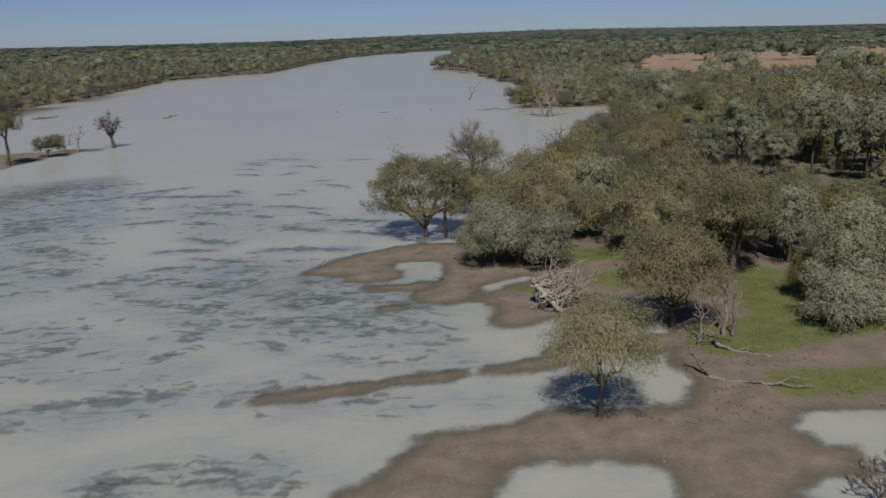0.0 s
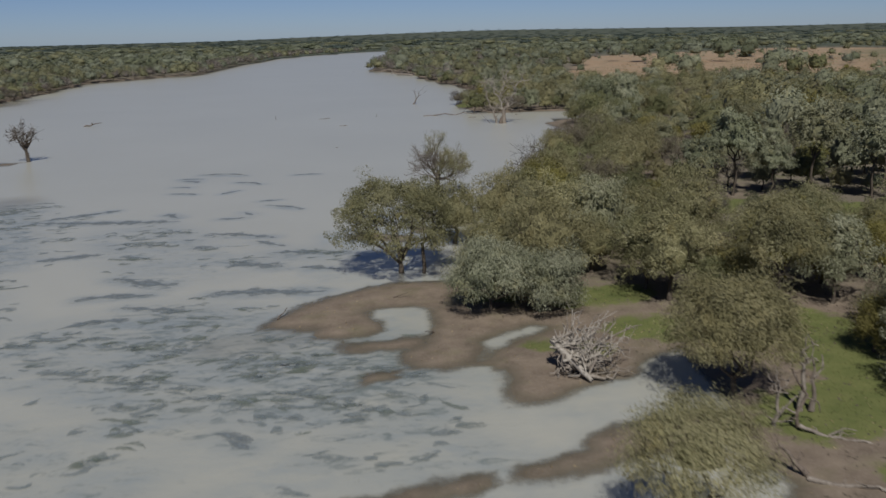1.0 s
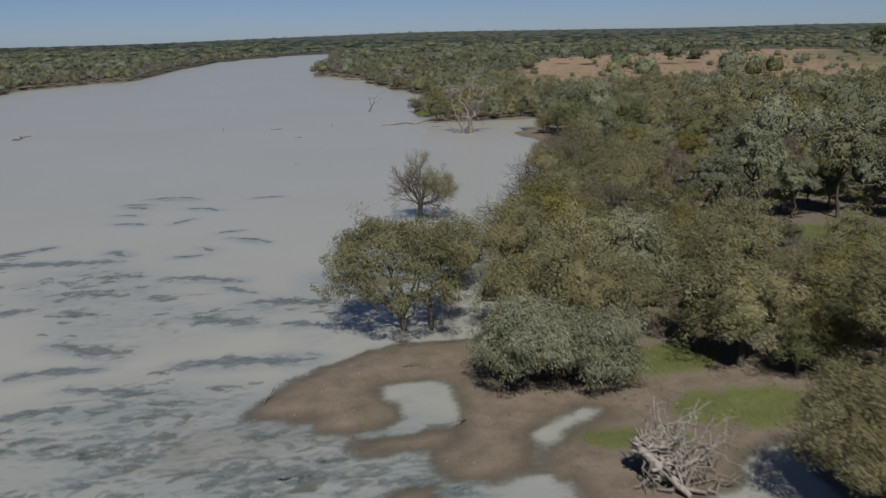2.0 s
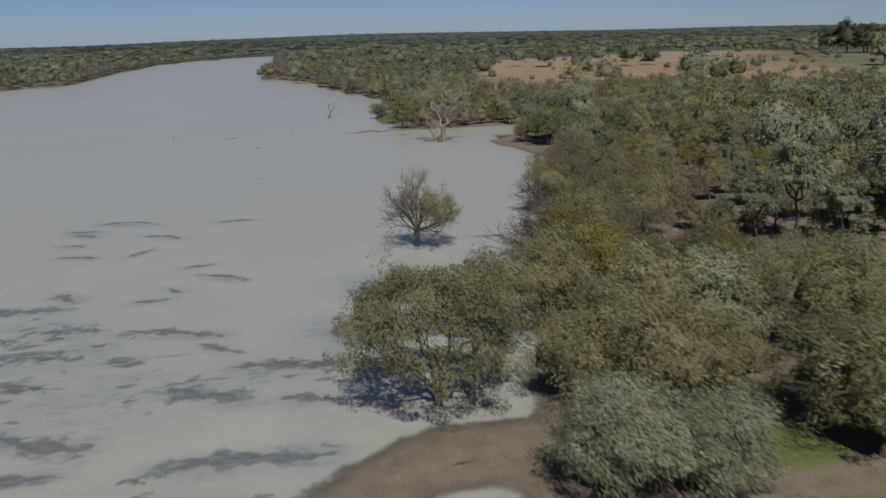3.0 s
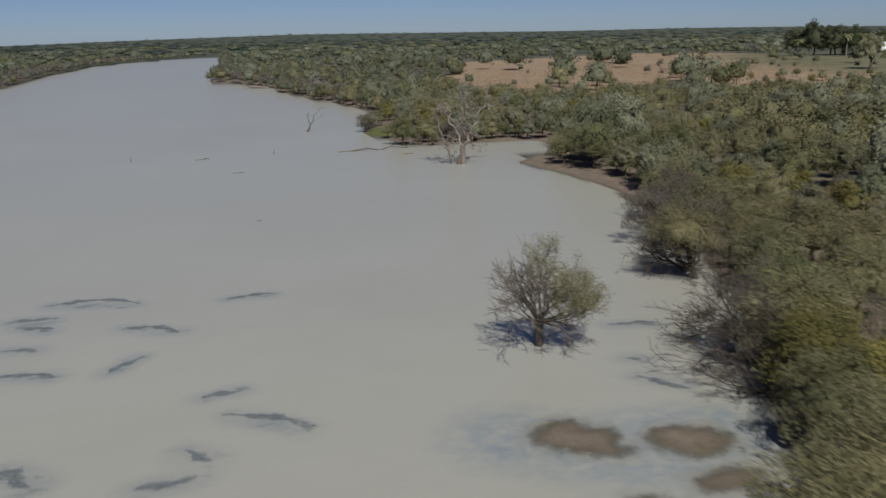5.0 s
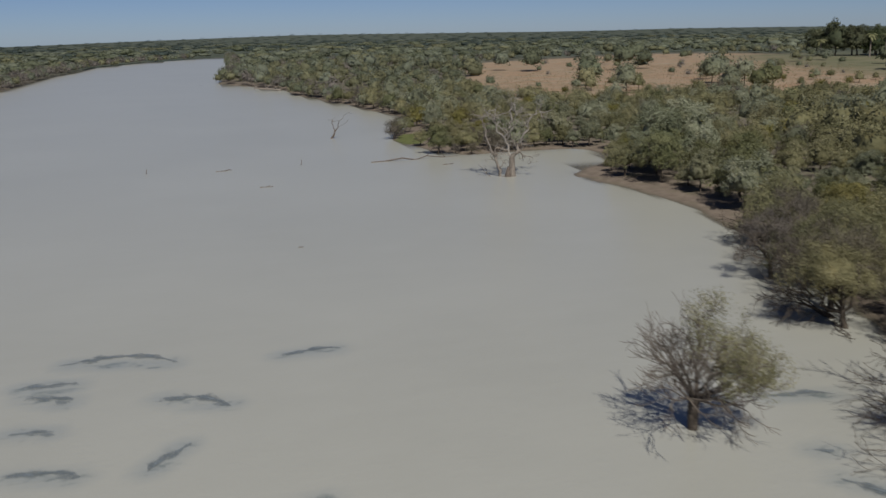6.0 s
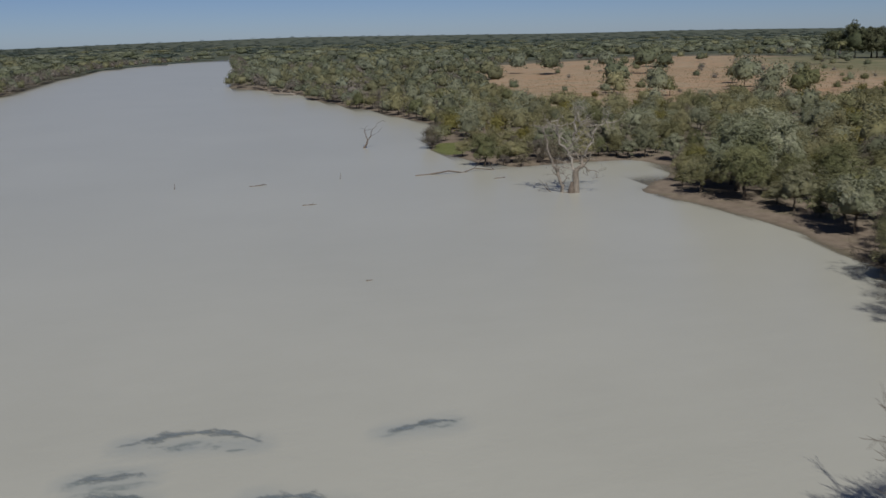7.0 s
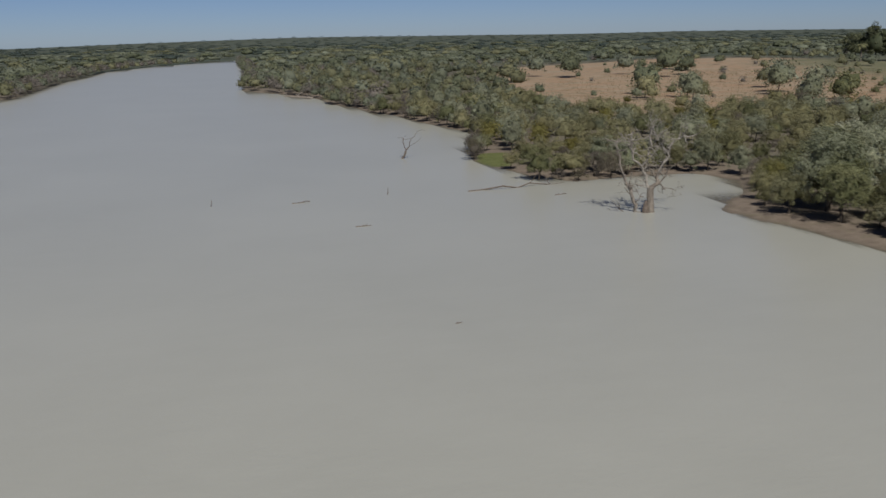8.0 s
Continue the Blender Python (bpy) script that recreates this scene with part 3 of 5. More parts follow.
def foliage(rng, crown, count, leaf, core=0.7, droop=0.5, rough=0.55, gaps=0.0, spray=0.6):
    """Sprays of small pointed leaves all over a crown, round a closed core coloured dark as inner shade: verts, faces,
    tone.
    """
    vs, fs, ts, at = [], [], [], 0
    if core:
        bv, bf = BALL
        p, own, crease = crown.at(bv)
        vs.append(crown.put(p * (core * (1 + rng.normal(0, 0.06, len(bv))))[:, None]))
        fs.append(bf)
        # low tone: the crown's inner shade is put into the core's colour
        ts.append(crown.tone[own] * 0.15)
        at = len(bv)
    each = 72 if count > 3000 else 14 if count > 900 else 5
    n = count // each
    way = rng.normal(size=(int(n * 2.2) + 9, 3))
    way /= np.linalg.norm(way, axis=1)[:, None]
    way[:, 2] = np.where(way[:, 2] < -0.55, -way[:, 2], way[:, 2])
    p, own, crease = crown.at(way)
    keep = np.flatnonzero(rng.uniform(size=len(way)) > gaps * np.clip(crease * 1.6 - 0.2, 0, 1))[:n]
    way, p, own, crease = way[keep], p[keep], own[keep], crease[keep]
    n = len(way)
    p = p * np.where(rng.uniform(size=n) < 0.1, rng.uniform(1.0, 1.18, n), rng.uniform(0.72, 1.0, n))[:, None]
    out = way * 0.8 + rng.normal(0, 0.3, (n, 3)) + np.array([0, 0, 0.3 - 0.35 * droop])
    out /= np.linalg.norm(out, axis=1)[:, None]
    size = spray * rng.uniform(0.5, 1.35, n)
    k = np.repeat(np.arange(n), each)
    m = len(k)
    ball_way = rng.normal(size=(m, 3))
    ball_way /= np.linalg.norm(ball_way, axis=1)[:, None]
    ball_way = np.where(((ball_way * out[k]).sum(1) < -0.35)[:, None], -ball_way, ball_way)
    stretch = 1 + 0.5 * np.clip((ball_way * out[k]).sum(1), 0, 1) * rng.uniform(0, 1, m)
    q = p[k] + ball_way * (rng.uniform(0.5, 1.0, m) ** 0.7 * stretch * size[k])[:, None] * np.array([1, 1, 0.85])
    face = ball_way * 0.62 + way[k] * 0.42 + rng.normal(size=(m, 3)) * rough * 0.7 + np.array([0, 0, 0.1])
    face /= np.linalg.norm(face, axis=1)[:, None]
    axis = out[k] * 0.8 + rng.normal(size=(m, 3)) * 0.55
    axis[:, 2] -= droop
    axis -= face * (axis * face).sum(1)[:, None] * 0.75
    axis /= np.linalg.norm(axis, axis=1)[:, None] + 1e-9
    side = np.cross(axis, face)
    side /= np.linalg.norm(side, axis=1)[:, None] + 1e-9
    s = rng.uniform(0.6, 1.35, m)[:, None]
    a, w = axis * leaf[0] * s, side * leaf[1] * 0.5 * s
    q = crown.put(q)
    vs.append(np.stack([q + w, q + a, q - w], 1).reshape(-1, 3))
    fs.append(np.arange(m * 3).reshape(-1, 3) + at)
    # random by billow and spray; creases get shade put into their tone
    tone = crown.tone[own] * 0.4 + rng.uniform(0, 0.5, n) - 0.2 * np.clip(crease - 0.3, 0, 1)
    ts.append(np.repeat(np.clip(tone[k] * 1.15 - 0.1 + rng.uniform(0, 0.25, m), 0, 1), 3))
    return np.concatenate(vs), np.concatenate(fs), np.concatenate(ts)


def sprigs(rng, tips, count, leaf, size):
    """Loose leaves round the tips of bare twigs."""
    k = rng.integers(0, len(tips), count)
    p = tips[k] + rng.normal(0, size, (count, 3))
    a, b = rng.normal(size=(count, 3)), rng.normal(size=(count, 3))
    a /= np.linalg.norm(a, axis=1)[:, None]
    b = np.cross(a, b)
    b /= np.linalg.norm(b, axis=1)[:, None]
    v = np.stack([p + b * leaf[1] / 2, p + a * leaf[0], p - b * leaf[1] / 2], 1).reshape(-1, 3)
    return v, np.arange(count * 3).reshape(-1, 3), np.repeat(rng.uniform(0, 1, len(tips))[k], 3)


def skeleton_wood(rng, wood, middles, fork, trunk_r, limbs, twig=0.02, base=(0, 0, -0.25), reach=0.62, own_limbs=None):
    """Trunk, limbs and branches out to the clumps; own_limbs, a list, takes each limb and its branches apart."""
    fork = np.array(fork, float)
    trunk = bend(base, fork, rng, 5, 0.07)
    wood.limb(trunk, np.linspace(trunk_r * 1.35, trunk_r * 0.8, 5) * np.array([1.25, 1, 1, 1, 1]))
    az = np.arctan2(middles[:, 1] - fork[1], middles[:, 0] - fork[0])
    start = rng.uniform(0, 6.28)
    which = ((az - start) % 6.2832 / 6.2832 * limbs).astype(int)
    for k in range(limbs):
        own = middles[which == k]
        if not len(own):
            continue
        w, branches = wood, []
        if own_limbs is not None:
            w = Wood(wood.sides)
            own_limbs.append((w, branches))
        end = fork + (own.mean(0) - fork) * (reach + 0.35)
        path = bend(fork - [0, 0, 0.12], end, rng, 5, 0.14, -0.03)
        w.limb(path, np.linspace(trunk_r * 0.62, trunk_r * 0.2, 5))
        for c in own:
            q = path[rng.integers(1, 5)]
            if own_limbs is not None:
                branches.append(Wood(wood.sides))
            (branches[-1] if branches else wood).limb(bend(q, c, rng, 4, 0.16, -0.04), np.linspace(trunk_r * 0.2, twig, 4))


def make_tree(name, seed, h, r, low, kind, label, billows=16, count=4000, leaf=(0.21, 0.075), core=0.7, trunk_r=0.16, fork=0.3, limbs=4, lean=(0, 0),
              bark=None, droop=0.5, lumps=0.25, sides=5, category="tree", group="", extra_trunk=None, rough=0.55, gaps=0.5, spray=0.6, split=False):
    """A tree at the origin: trunk with limbs, and a crown of many small leaves."""
    rng = np.random.default_rng(seed)
    top = thing(name, 0, 0, 0, label, category, group)
    crown = Crown(rng, r, low, h, billows, lean, lumps)
    wood = Wood(sides)
    own_limbs = [] if split else None
    skeleton_wood(rng, wood, crown.tips(), (lean[0] * fork, lean[1] * fork, h * fork), trunk_r, limbs, own_limbs=own_limbs)
    part("trunk", wood.mesh("trunk", bark or BARK), top)
    for w, branches in own_limbs or ():
        limb = part("limb", w.mesh("limb", bark or BARK), top)
        for branch in branches:
            part("branch", branch.mesh("branch", bark or BARK), limb)
    if extra_trunk:
        stem = Wood(sides)
        stem.limb(bend((extra_trunk[0], extra_trunk[1], -0.25), (extra_trunk[2], extra_trunk[3], h * 0.55), rng, 5, 0.1), np.linspace(trunk_r * 0.9, trunk_r * 0.4, 5))
        part("trunk", stem.mesh("trunk", bark or BARK), top)
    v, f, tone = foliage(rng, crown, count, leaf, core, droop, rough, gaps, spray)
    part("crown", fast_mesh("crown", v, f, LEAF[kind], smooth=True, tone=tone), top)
    return top


def sited(x, y, scale=1.0, turn=0.0, tall=1.0, sink=0.05):
    return Matrix.LocRotScale((x, y, max(gball_wayz(x, y), -0.15) - sink), Euler((0, 0, radians(turn))), (scale, scale, scale * tall))


taken = []


def place(x, y, r):
    taken.append((x, y, r))


# single trees of their own shape
def single(name, x, y, gap, turn=0, **kw):
    ob = make_tree(name, split=True, **kw)
    ob.matrix_basis = sited(x, y, 1, turn)
    place(x, y, gap)
    return ob


single("young_wattle", 7.3, 37.0, 2.6, seed=11, h=5.6, r=2.65, low=2.2, kind="olive", label="young olive-leaved wattle in a puddle on the mud flat", billows=26, count=31680,
       leaf=(0.128, 0.0285), core=0.4, gaps=0.35, trunk_r=0.11, fork=0.3, limbs=6, droop=0.7, lumps=0.15)
single("shore_tree", -1.4, 75.5, 4.3, seed=12, h=7.6, r=5.3, low=1.3, kind="olive", label="broad many-stemmed olive tree standing in the shallow water", billows=22, count=46800,
       leaf=(0.153, 0.06), trunk_r=0.2, core=0, gaps=0.85, fork=0.14, limbs=7, lean=(-0.8, -0.2), droop=0.3, lumps=0.3, extra_trunk=(1.6, -0.4, 2.4, 0.4))
single("river_gum_bush", 3.9, 64.9, 3.4, seed=13, h=5.0, r=3.7, low=0.3, kind="grey", label="wide grey-green gum bush at the edge of the mud", billows=12, count=30360,
       leaf=(0.17, 0.0488), trunk_r=0.12, fork=0.16, limbs=6, droop=0.75, lumps=0.5)
single("river_gum_bush", 7.5, 64.2, 2.4, seed=14, h=4.2, r=2.6, low=0.2, kind="grey", label="grey-green gum bush beside the wider one", billows=9, count=18000,
       leaf=(0.17, 0.0488), trunk_r=0.1, fork=0.2, limbs=5, droop=0.75, lumps=0.35)
single("bank_wattle", 13.5, 49.4, 3.5, seed=15, h=6.6, r=3.4, low=1.7, kind="olive", label="fuzzy olive wattle over dark stems on the muddy bank", billows=22, count=37500,
       leaf=(0.153, 0.0413), trunk_r=0.14, fork=0.2, limbs=5, droop=0.6, lumps=0.3)
single("bank_wattle", 20.2, 59.6, 2.8, seed=16, h=8.0, r=2.9, low=3.3, kind="olive", label="tall olive wattle with a bare dark trunk", billows=16, count=26040,
       leaf=(0.153, 0.0413), trunk_r=0.17, fork=0.38, limbs=4, droop=0.6, lumps=0.3)
single("river_gum", 25.4, 52.2, 3.6, seed=17, h=7.0, r=3.9, low=0.5, kind="grey", label="grey-green gum with drooping leaves on the grass", billows=11, count=34720,
       leaf=(0.187, 0.0525), trunk_r=0.18, fork=0.22, limbs=6, droop=0.8, lumps=0.4)
single("river_gum_bush", 23.0, 48.4, 2.1, seed=18, h=3.8, r=2.4, low=0.1, kind="grey", label="low grey-green gum bush on the grass", billows=8, count=14560,
       leaf=(0.187, 0.0525), trunk_r=0.09, fork=0.2, limbs=5, droop=0.8, lumps=0.35)


def branching(rng, wood, start, way, length, radius, depth, kids, ends, spread_by=0.55, lift=0.25, crook=0.16):
    """A limb that curves, tapers and forks again and again; ends collects the tips."""
    way = np.array(way, float) / np.linalg.norm(way)
    steps = 5
    pts, p, w = [np.array(start, float)], np.array(start, float), way.copy()
    for _ in range(steps - 1):
        w = w + rng.normal(0, crook, 3) + np.array([0, 0, lift * 0.3])
        w /= np.linalg.norm(w)
        p = p + w * length / (steps - 1)
        pts.append(p)
    tip = max(radius * 0.45, 0.011)
    wood.limb(pts, np.linspace(radius, tip, steps))
    if depth == 0:
        ends.append(p)
        return
    for k in range(kids):
        at = pts[int(rng.integers(2, steps))] if k else pts[-1]
        side = rng.normal(0, spread_by, 3)
        branching(rng, wood, at, w + side, length * rng.uniform(0.5, 0.75), max(tip * rng.uniform(0.75, 1.0), 0.011), depth - 1, kids, ends, spread_by, lift, crook)


def half_bare_tree():
    """The tree that stands alone in the lake: spreading bare limbs, leaves on one side and at the top."""
    rng = np.random.default_rng(21)
    top = thing("lake_tree", 3.6, 109.8, -0.1, "lone half-bare tree standing in the open water", "tree")
    place(3.6, 109.8, 5)
    stem, ends = Wood(8), []
    stem.limb([(0, 0, -0.3), (0.02, 0, 0.2), (0.0, 0.03, 1.0), (0.06, 0, 1.75)], [0.34, 0.25, 0.24, 0.3])
    part("trunk", stem.mesh("trunk", BARK), top)
    for k in range(22):
        a = k * 2.4 + rng.uniform(-0.3, 0.3)
        tilt = 0.3 + 1.12 * ((k * 0.618) % 1) ** 1.25
        way = (math.cos(a) * math.cos(tilt), math.sin(a) * math.cos(tilt), math.sin(tilt))
        limb = Wood(4)
        branching(rng, limb, (0.03, 0, rng.uniform(1.25, 1.8)), way, rng.uniform(1.8, 2.35), 0.08, 3, 4, ends, 0.5, 0.12)
        part("limb", limb.mesh("limb", TWIGWOOD), top, "spreading bare grey-brown limb")
    ends = np.array(ends)
    side = ends[:, 0] * 0.9 - ends[:, 1] * 0.35
    green = ends[(((side > 0.7) & (ends[:, 2] > 2.4)) | ((ends[:, 2] > 4.8) & (side > -0.6))) & (rng.uniform(size=len(ends)) < 0.75)]
    v, f, tone = sprigs(rng, green, 14000, (0.13, 0.032), 0.17)
    part("crown", fast_mesh("crown", v, f, LEAF["olive"], tone=tone), top, "olive leaves on one side of the crown")


half_bare_tree()


def dead_gum():
    """A dead gum in the cove: thick broken trunk, contorted limbs, a leaning second stem and a fallen limb."""
    rng = np.random.default_rng(31)
    top = thing("dead_gum", 21.4, 184.3, -0.2, "dead pale gum with a thick broken trunk standing in the cove", "dead tree", turn=-15)
    place(21.4, 184.3, 5)
    trunk = Wood(9)
    trunk.limb([(0.1, 0, -0.3), (0.1, 0, 0.3), (0.05, 0, 1.4), (0, 0, 2.6), (0.15, 0, 3.0)], [0.58, 0.42, 0.38, 0.36, 0.3])
    part("trunk", trunk.mesh("trunk", BARK_PALE), top)
    hollow = Wood(8)
    hollow.limb([(-0.5, -0.25, -0.1), (-0.5, -0.2, 0.5), (-0.42, -0.05, 1.5)], [0.42, 0.4, 0.12])
    part("hollow_stump", hollow.mesh("hollow_stump", DRIFTWOOD), top, "dark hollow stump at the foot")
    limbs = ([(-0.05, 0, 2.5), (-0.4, 0.1, 3.6), (-0.8, 0.2, 4.9), (-1.9, 0.4, 6.6), (-2.2, 0.3, 7.8), (-1.9, 0.2, 9.0)],
             [(0.2, 0, 2.8), (0.75, -0.1, 3.3), (0.8, 0, 4.4)],
             [(0.7, 0, 3.3), (1.3, 0.2, 3.0), (1.75, 0.3, 2.5)],
             [(0.3, 0.2, 3.0), (1.2, 0.9, 4.4), (2.0, 1.2, 5.9), (2.4, 1.0, 7.4), (3.7, 1.1, 8.3)],
             [(-1.0, 0.2, 5.2), (-0.2, 0.5, 7.0), (0.0, 0.4, 8.9), (0.6, 0.3, 8.4), (0.55, 0.2, 7.0)])
    for k, way in enumerate(limbs):
        w, ends = Wood(6), []
        thick = (0.17, 0.25, 0.1, 0.17, 0.13)[k]
        way = [np.array(way[0], float)] + [q for p, e in zip(way, way[1:]) for q in bend(p, e, rng, 4, 0.2)[1:]]
        w.limb(way, np.linspace(thick, thick * (0.3 if k != 1 else 0.8), len(way)) * rng.uniform(0.8, 1.2, len(way)))
        for j in range(15 if k in (0, 3, 4) else 3):
            q = np.array(way[int(rng.integers(1, len(way)))])
            branching(rng, w, q, rng.normal(0, 1, 3) + np.array([0, 0, 0.5]), rng.uniform(1.0, 2.1), thick * 0.42, 3, 2, ends, 0.8, 0.15, 0.42)
        part("limb", w.mesh("limb", BLEACHED if k in (0, 3, 4) else BARK_PALE), top)
    lean, ends = Wood(6), []
    way = [(-1.1, 0.1, -0.3), (-1.45, 0.15, 1.0), (-1.95, 0.2, 2.1), (-2.5, 0.3, 3.3), (-3.0, 0.3, 4.6), (-3.25, 0.4, 6.2), (-3.75, 0.4, 7.8)]
    way = [np.array(way[0])] + [q for p, e in zip(way, way[1:]) for q in bend(p, e, rng, 3, 0.22)[1:]]
    lean.limb(way, np.linspace(0.24, 0.05, len(way)) * rng.uniform(0.8, 1.25, len(way)))
    for j in range(14):
        branching(rng, lean, way[int(rng.integers(3, 13))], rng.normal(0, 1, 3) + np.array([-0.1, 0, 0.6]), rng.uniform(0.7, 1.5), 0.07, 2, 3, ends, 0.8, 0.15, 0.42)
    part("leaning_stem", lean.mesh("leaning_stem", DEADWOOD), top, "slender leaning dead stem")
    fallen, ends = Wood(6), []
    branching(rng, fallen, (-0.8, 0, 0.15), (-1, 0.25, 0.12), 3.0, 0.16, 2, 3, ends, 0.35, 0.05)
    part("fallen_limb", fallen.mesh("fallen_limb", DRIFTWOOD), top, "dark limb drooping into the water")


dead_gum()


def bare_tree(name, x, y, seed, h, r, label, trunk_r, wood_mat, limbs=6, tips=26, fork=0.3, lean=(0, 0), twigs=3, group="", snapped=None, turn=0.0):
    rng = np.random.default_rng(seed)
    top = thing(name, x, y, max(gball_wayz(x, y), -0.15), label, "dead tree", group, turn)
    mids = Crown(rng, r, h * 0.4, h, tips, lean, 0.45).tips() + rng.normal(0, 0.08 * r, (tips, 3))
    wood = Wood(6)
    skeleton_wood(rng, wood, mids, (lean[0] * fork, lean[1] * fork, h * fork), trunk_r, limbs, 0.025)
    for c in mids:
        for k in range(twigs):
            wood.limb(bend(c, c + rng.normal(0, 0.14 * h / 2, 3) + [0, 0, 0.1], rng, 4, 0.25), [0.028, 0.022, 0.016, 0.01])
    part("trunk", wood.mesh("trunk", wood_mat), top)
    if snapped:
        stub = Wood(7)
        stub.limb(bend((snapped[0], snapped[1], -0.3), (snapped[2], snapped[3], snapped[4]), rng, 5, 0.08), np.linspace(snapped[5], snapped[5] * 0.7, 5))
        part("broken_limb", stub.mesh("broken_limb", wood_mat), top, "broken pale limb")
    place(x, y, r)
    return top


def log(name, x, y, seed, run, radius, label, mat, side_limbs=3, rise=0.0, group=""):
    """A fallen trunk that runs by (dx, dy), with broken side limbs."""
    rng = np.random.default_rng(seed)
    top = thing(name, x, y, max(gball_wayz(x, y), -0.05), label, "fallen log", group)
    wood = Wood(7)
    length = math.hypot(*run)
    path = bend((0, 0, radius * 0.5), (run[0], run[1], radius * 0.5 + rise), rng, 7, 0.05)
    path[:, 2] = np.maximum(path[:, 2], radius * 0.3)
    wood.limb(path, np.linspace(radius * 1.1, radius * 0.45, 7))
    part("stem", wood.mesh("stem", mat), top)
    for k in range(side_limbs):
        q = path[rng.integers(1, 6)]
        w = Wood(5)
        out = np.array([rng.normal(), rng.normal(), 0.6 + rng.uniform(0, 0.8)])
        out *= length * rng.uniform(0.12, 0.26) / np.linalg.norm(out)
        w.limb(bend(q, q + out, rng, 4, 0.25), np.linspace(radius * 0.5, radius * 0.14, 4))
        part("limb", w.mesh("limb", mat), top)
    return top

# snags on the far side's spit
bare_tree("dead_snag", -54.4, 148.0, 32, 6.2, 2.6, "dark leafless tree at the tip of a low spit", 0.26, BARK, limbs=7, tips=40, lean=(-0.8, 0), twigs=6)
bare_tree("dead_snag", -58.6, 143.6, 33, 4.6, 1.9, "leaning leafless snag on a low spit", 0.16, DEADWOOD, limbs=3, tips=9, lean=(0.5, 0), twigs=2)
bare_tree("dead_snag", -60.2, 142.6, 34, 2.6, 2.2, "low tangle of dead branches on a spit", 0.12, DRIFTWOOD, limbs=4, tips=12, twigs=3)
single("spit_tree", -62.6, 128.5, 3, seed=35, h=7.6, r=2.8, low=4.6, kind="green", label="tree with a small high crown on the low spit", billows=15, count=4950, leaf=(0.255, 0.075),
       trunk_r=0.22, fork=0.55, limbs=4)
single("spit_bush", -61.0, 137.4, 2.2, seed=36, h=3.4, r=2.3, low=0.8, kind="green", label="leaning green bush on the low spit", billows=14, count=4000, leaf=(0.255, 0.075),
       trunk_r=0.12, fork=0.3, limbs=4, lean=(1.2, 0))
# Y-shaped branch that sticks out of the water, and other drift wood
bare_tree("snag_branch", 6.2, 238.4, 37, 5.2, 2.2, "forked dead branch sticking out of the water", 0.15, DRIFTWOOD, limbs=2, tips=4, fork=0.3, lean=(3.0, 0.5), twigs=1)
log("floating_log", 7.0, 204.4, 41, (13.5, 1.8), 0.11, "long dark log lying low in the water", DRIFTWOOD, 2)
log("floating_log", -63.0, 202.6, 42, (3.4, 1.0), 0.13, "dark log drifting in the lake", DRIFTWOOD, 3, 0.6)
log("floating_log", -94.5, 207.5, 43, (5.0, 3.0), 0.22, "dark log near the far shore", DRIFTWOOD, 2, 0.4)
log("floating_log", 12.6, 392.0, 44, (-9, 3), 0.35, "pale log at a far point of the shore", DEADWOOD, 4, 0.8)
for k, (x, y, dx, dy, r) in enumerate(((-3.0, 206.0, 0.15, 0.3, 0.05), (-24.3, 205.9, 0.1, 0.2, 0.05), (-15.0, 204.2, 2.2, 0.5, 0.09), (-10.2, 188.1, 1.6, 0.1, 0.08), (16.0, 197.9, 1.6, 0.4, 0.08), (-9.5, 153.6, 0.5, 0.2, 0.06))):
    log("drift_stick", x, y, 45 + k, (dx, dy), r, "dark stick floating in the open lake", DRIFTWOOD, 1, 0.8 if k < 2 else 0.05, "sticks drifting in the lake")
# crooked dead wood on the near bank
def crooked(name, x, y, seed, label, runs, category="fallen log"):
    """Dead wood of bent limbs; each run is (material, radius, points from the base)."""
    g = np.random.default_rng(seed)
    top = thing(name, x, y, gball_wayz(x, y), label, category)
    for k, (mat, radius, points) in enumerate(runs):
        path = [np.array(points[0], float)]
        for a, b in zip(points, points[1:]):
            path += list(bend(a, b, g, 4, 0.09)[1:])
        path = np.array(path)
        path[:, 2] = np.maximum(path[:, 2], radius * 0.3)
        size = np.linspace(radius, radius * 0.35, len(path)) * g.uniform(0.85, 1.2, len(path))
        w = Wood(7)
        w.limb(path, size)
        for j in range(3):
            i = int(g.integers(2, len(path) - 1))
            out = g.normal(0, 0.28, 3) + [0, 0, 0.12]
            w.limb(bend(path[i], path[i] + out, g, 4, 0.25), np.linspace(size[i] * 0.5, size[i] * 0.15, 4))
        part("stem" if k == 0 else "limb", w.mesh("limb", mat), top)


crooked("fallen_log", 13.4, 41.4, 51, "weathered grey log with a forked end on the mud",
        [(DEADWOOD, 0.1, [(0, 0, 0.06), (1.1, -0.8, 0.1), (2.2, -1.2, 0.22), (2.5, -2.0, 0.05)]), (DEADWOOD, 0.06, [(2.2, -1.3, 0.16), (3.0, -1.5, 0.3), (3.7, -1.8, 0.2), (4.5, -1.9, 0.24)]),
         (DEADWOOD, 0.035, [(3.0, -1.5, 0.3), (3.6, -1.2, 0.5), (4.3, -1.6, 0.45)])])
crooked("fallen_log", 13.4, 41.9, 53, "dark broken limb that rises from the mud",
        [(DRIFTWOOD, 0.13, [(0.1, -0.2, 0.05), (-0.3, 0.2, 0.5), (-0.7, 0.7, 1.0)]), (DRIFTWOOD, 0.06, [(-0.6, 0.6, 0.9), (-0.9, 0.6, 0.85)])])
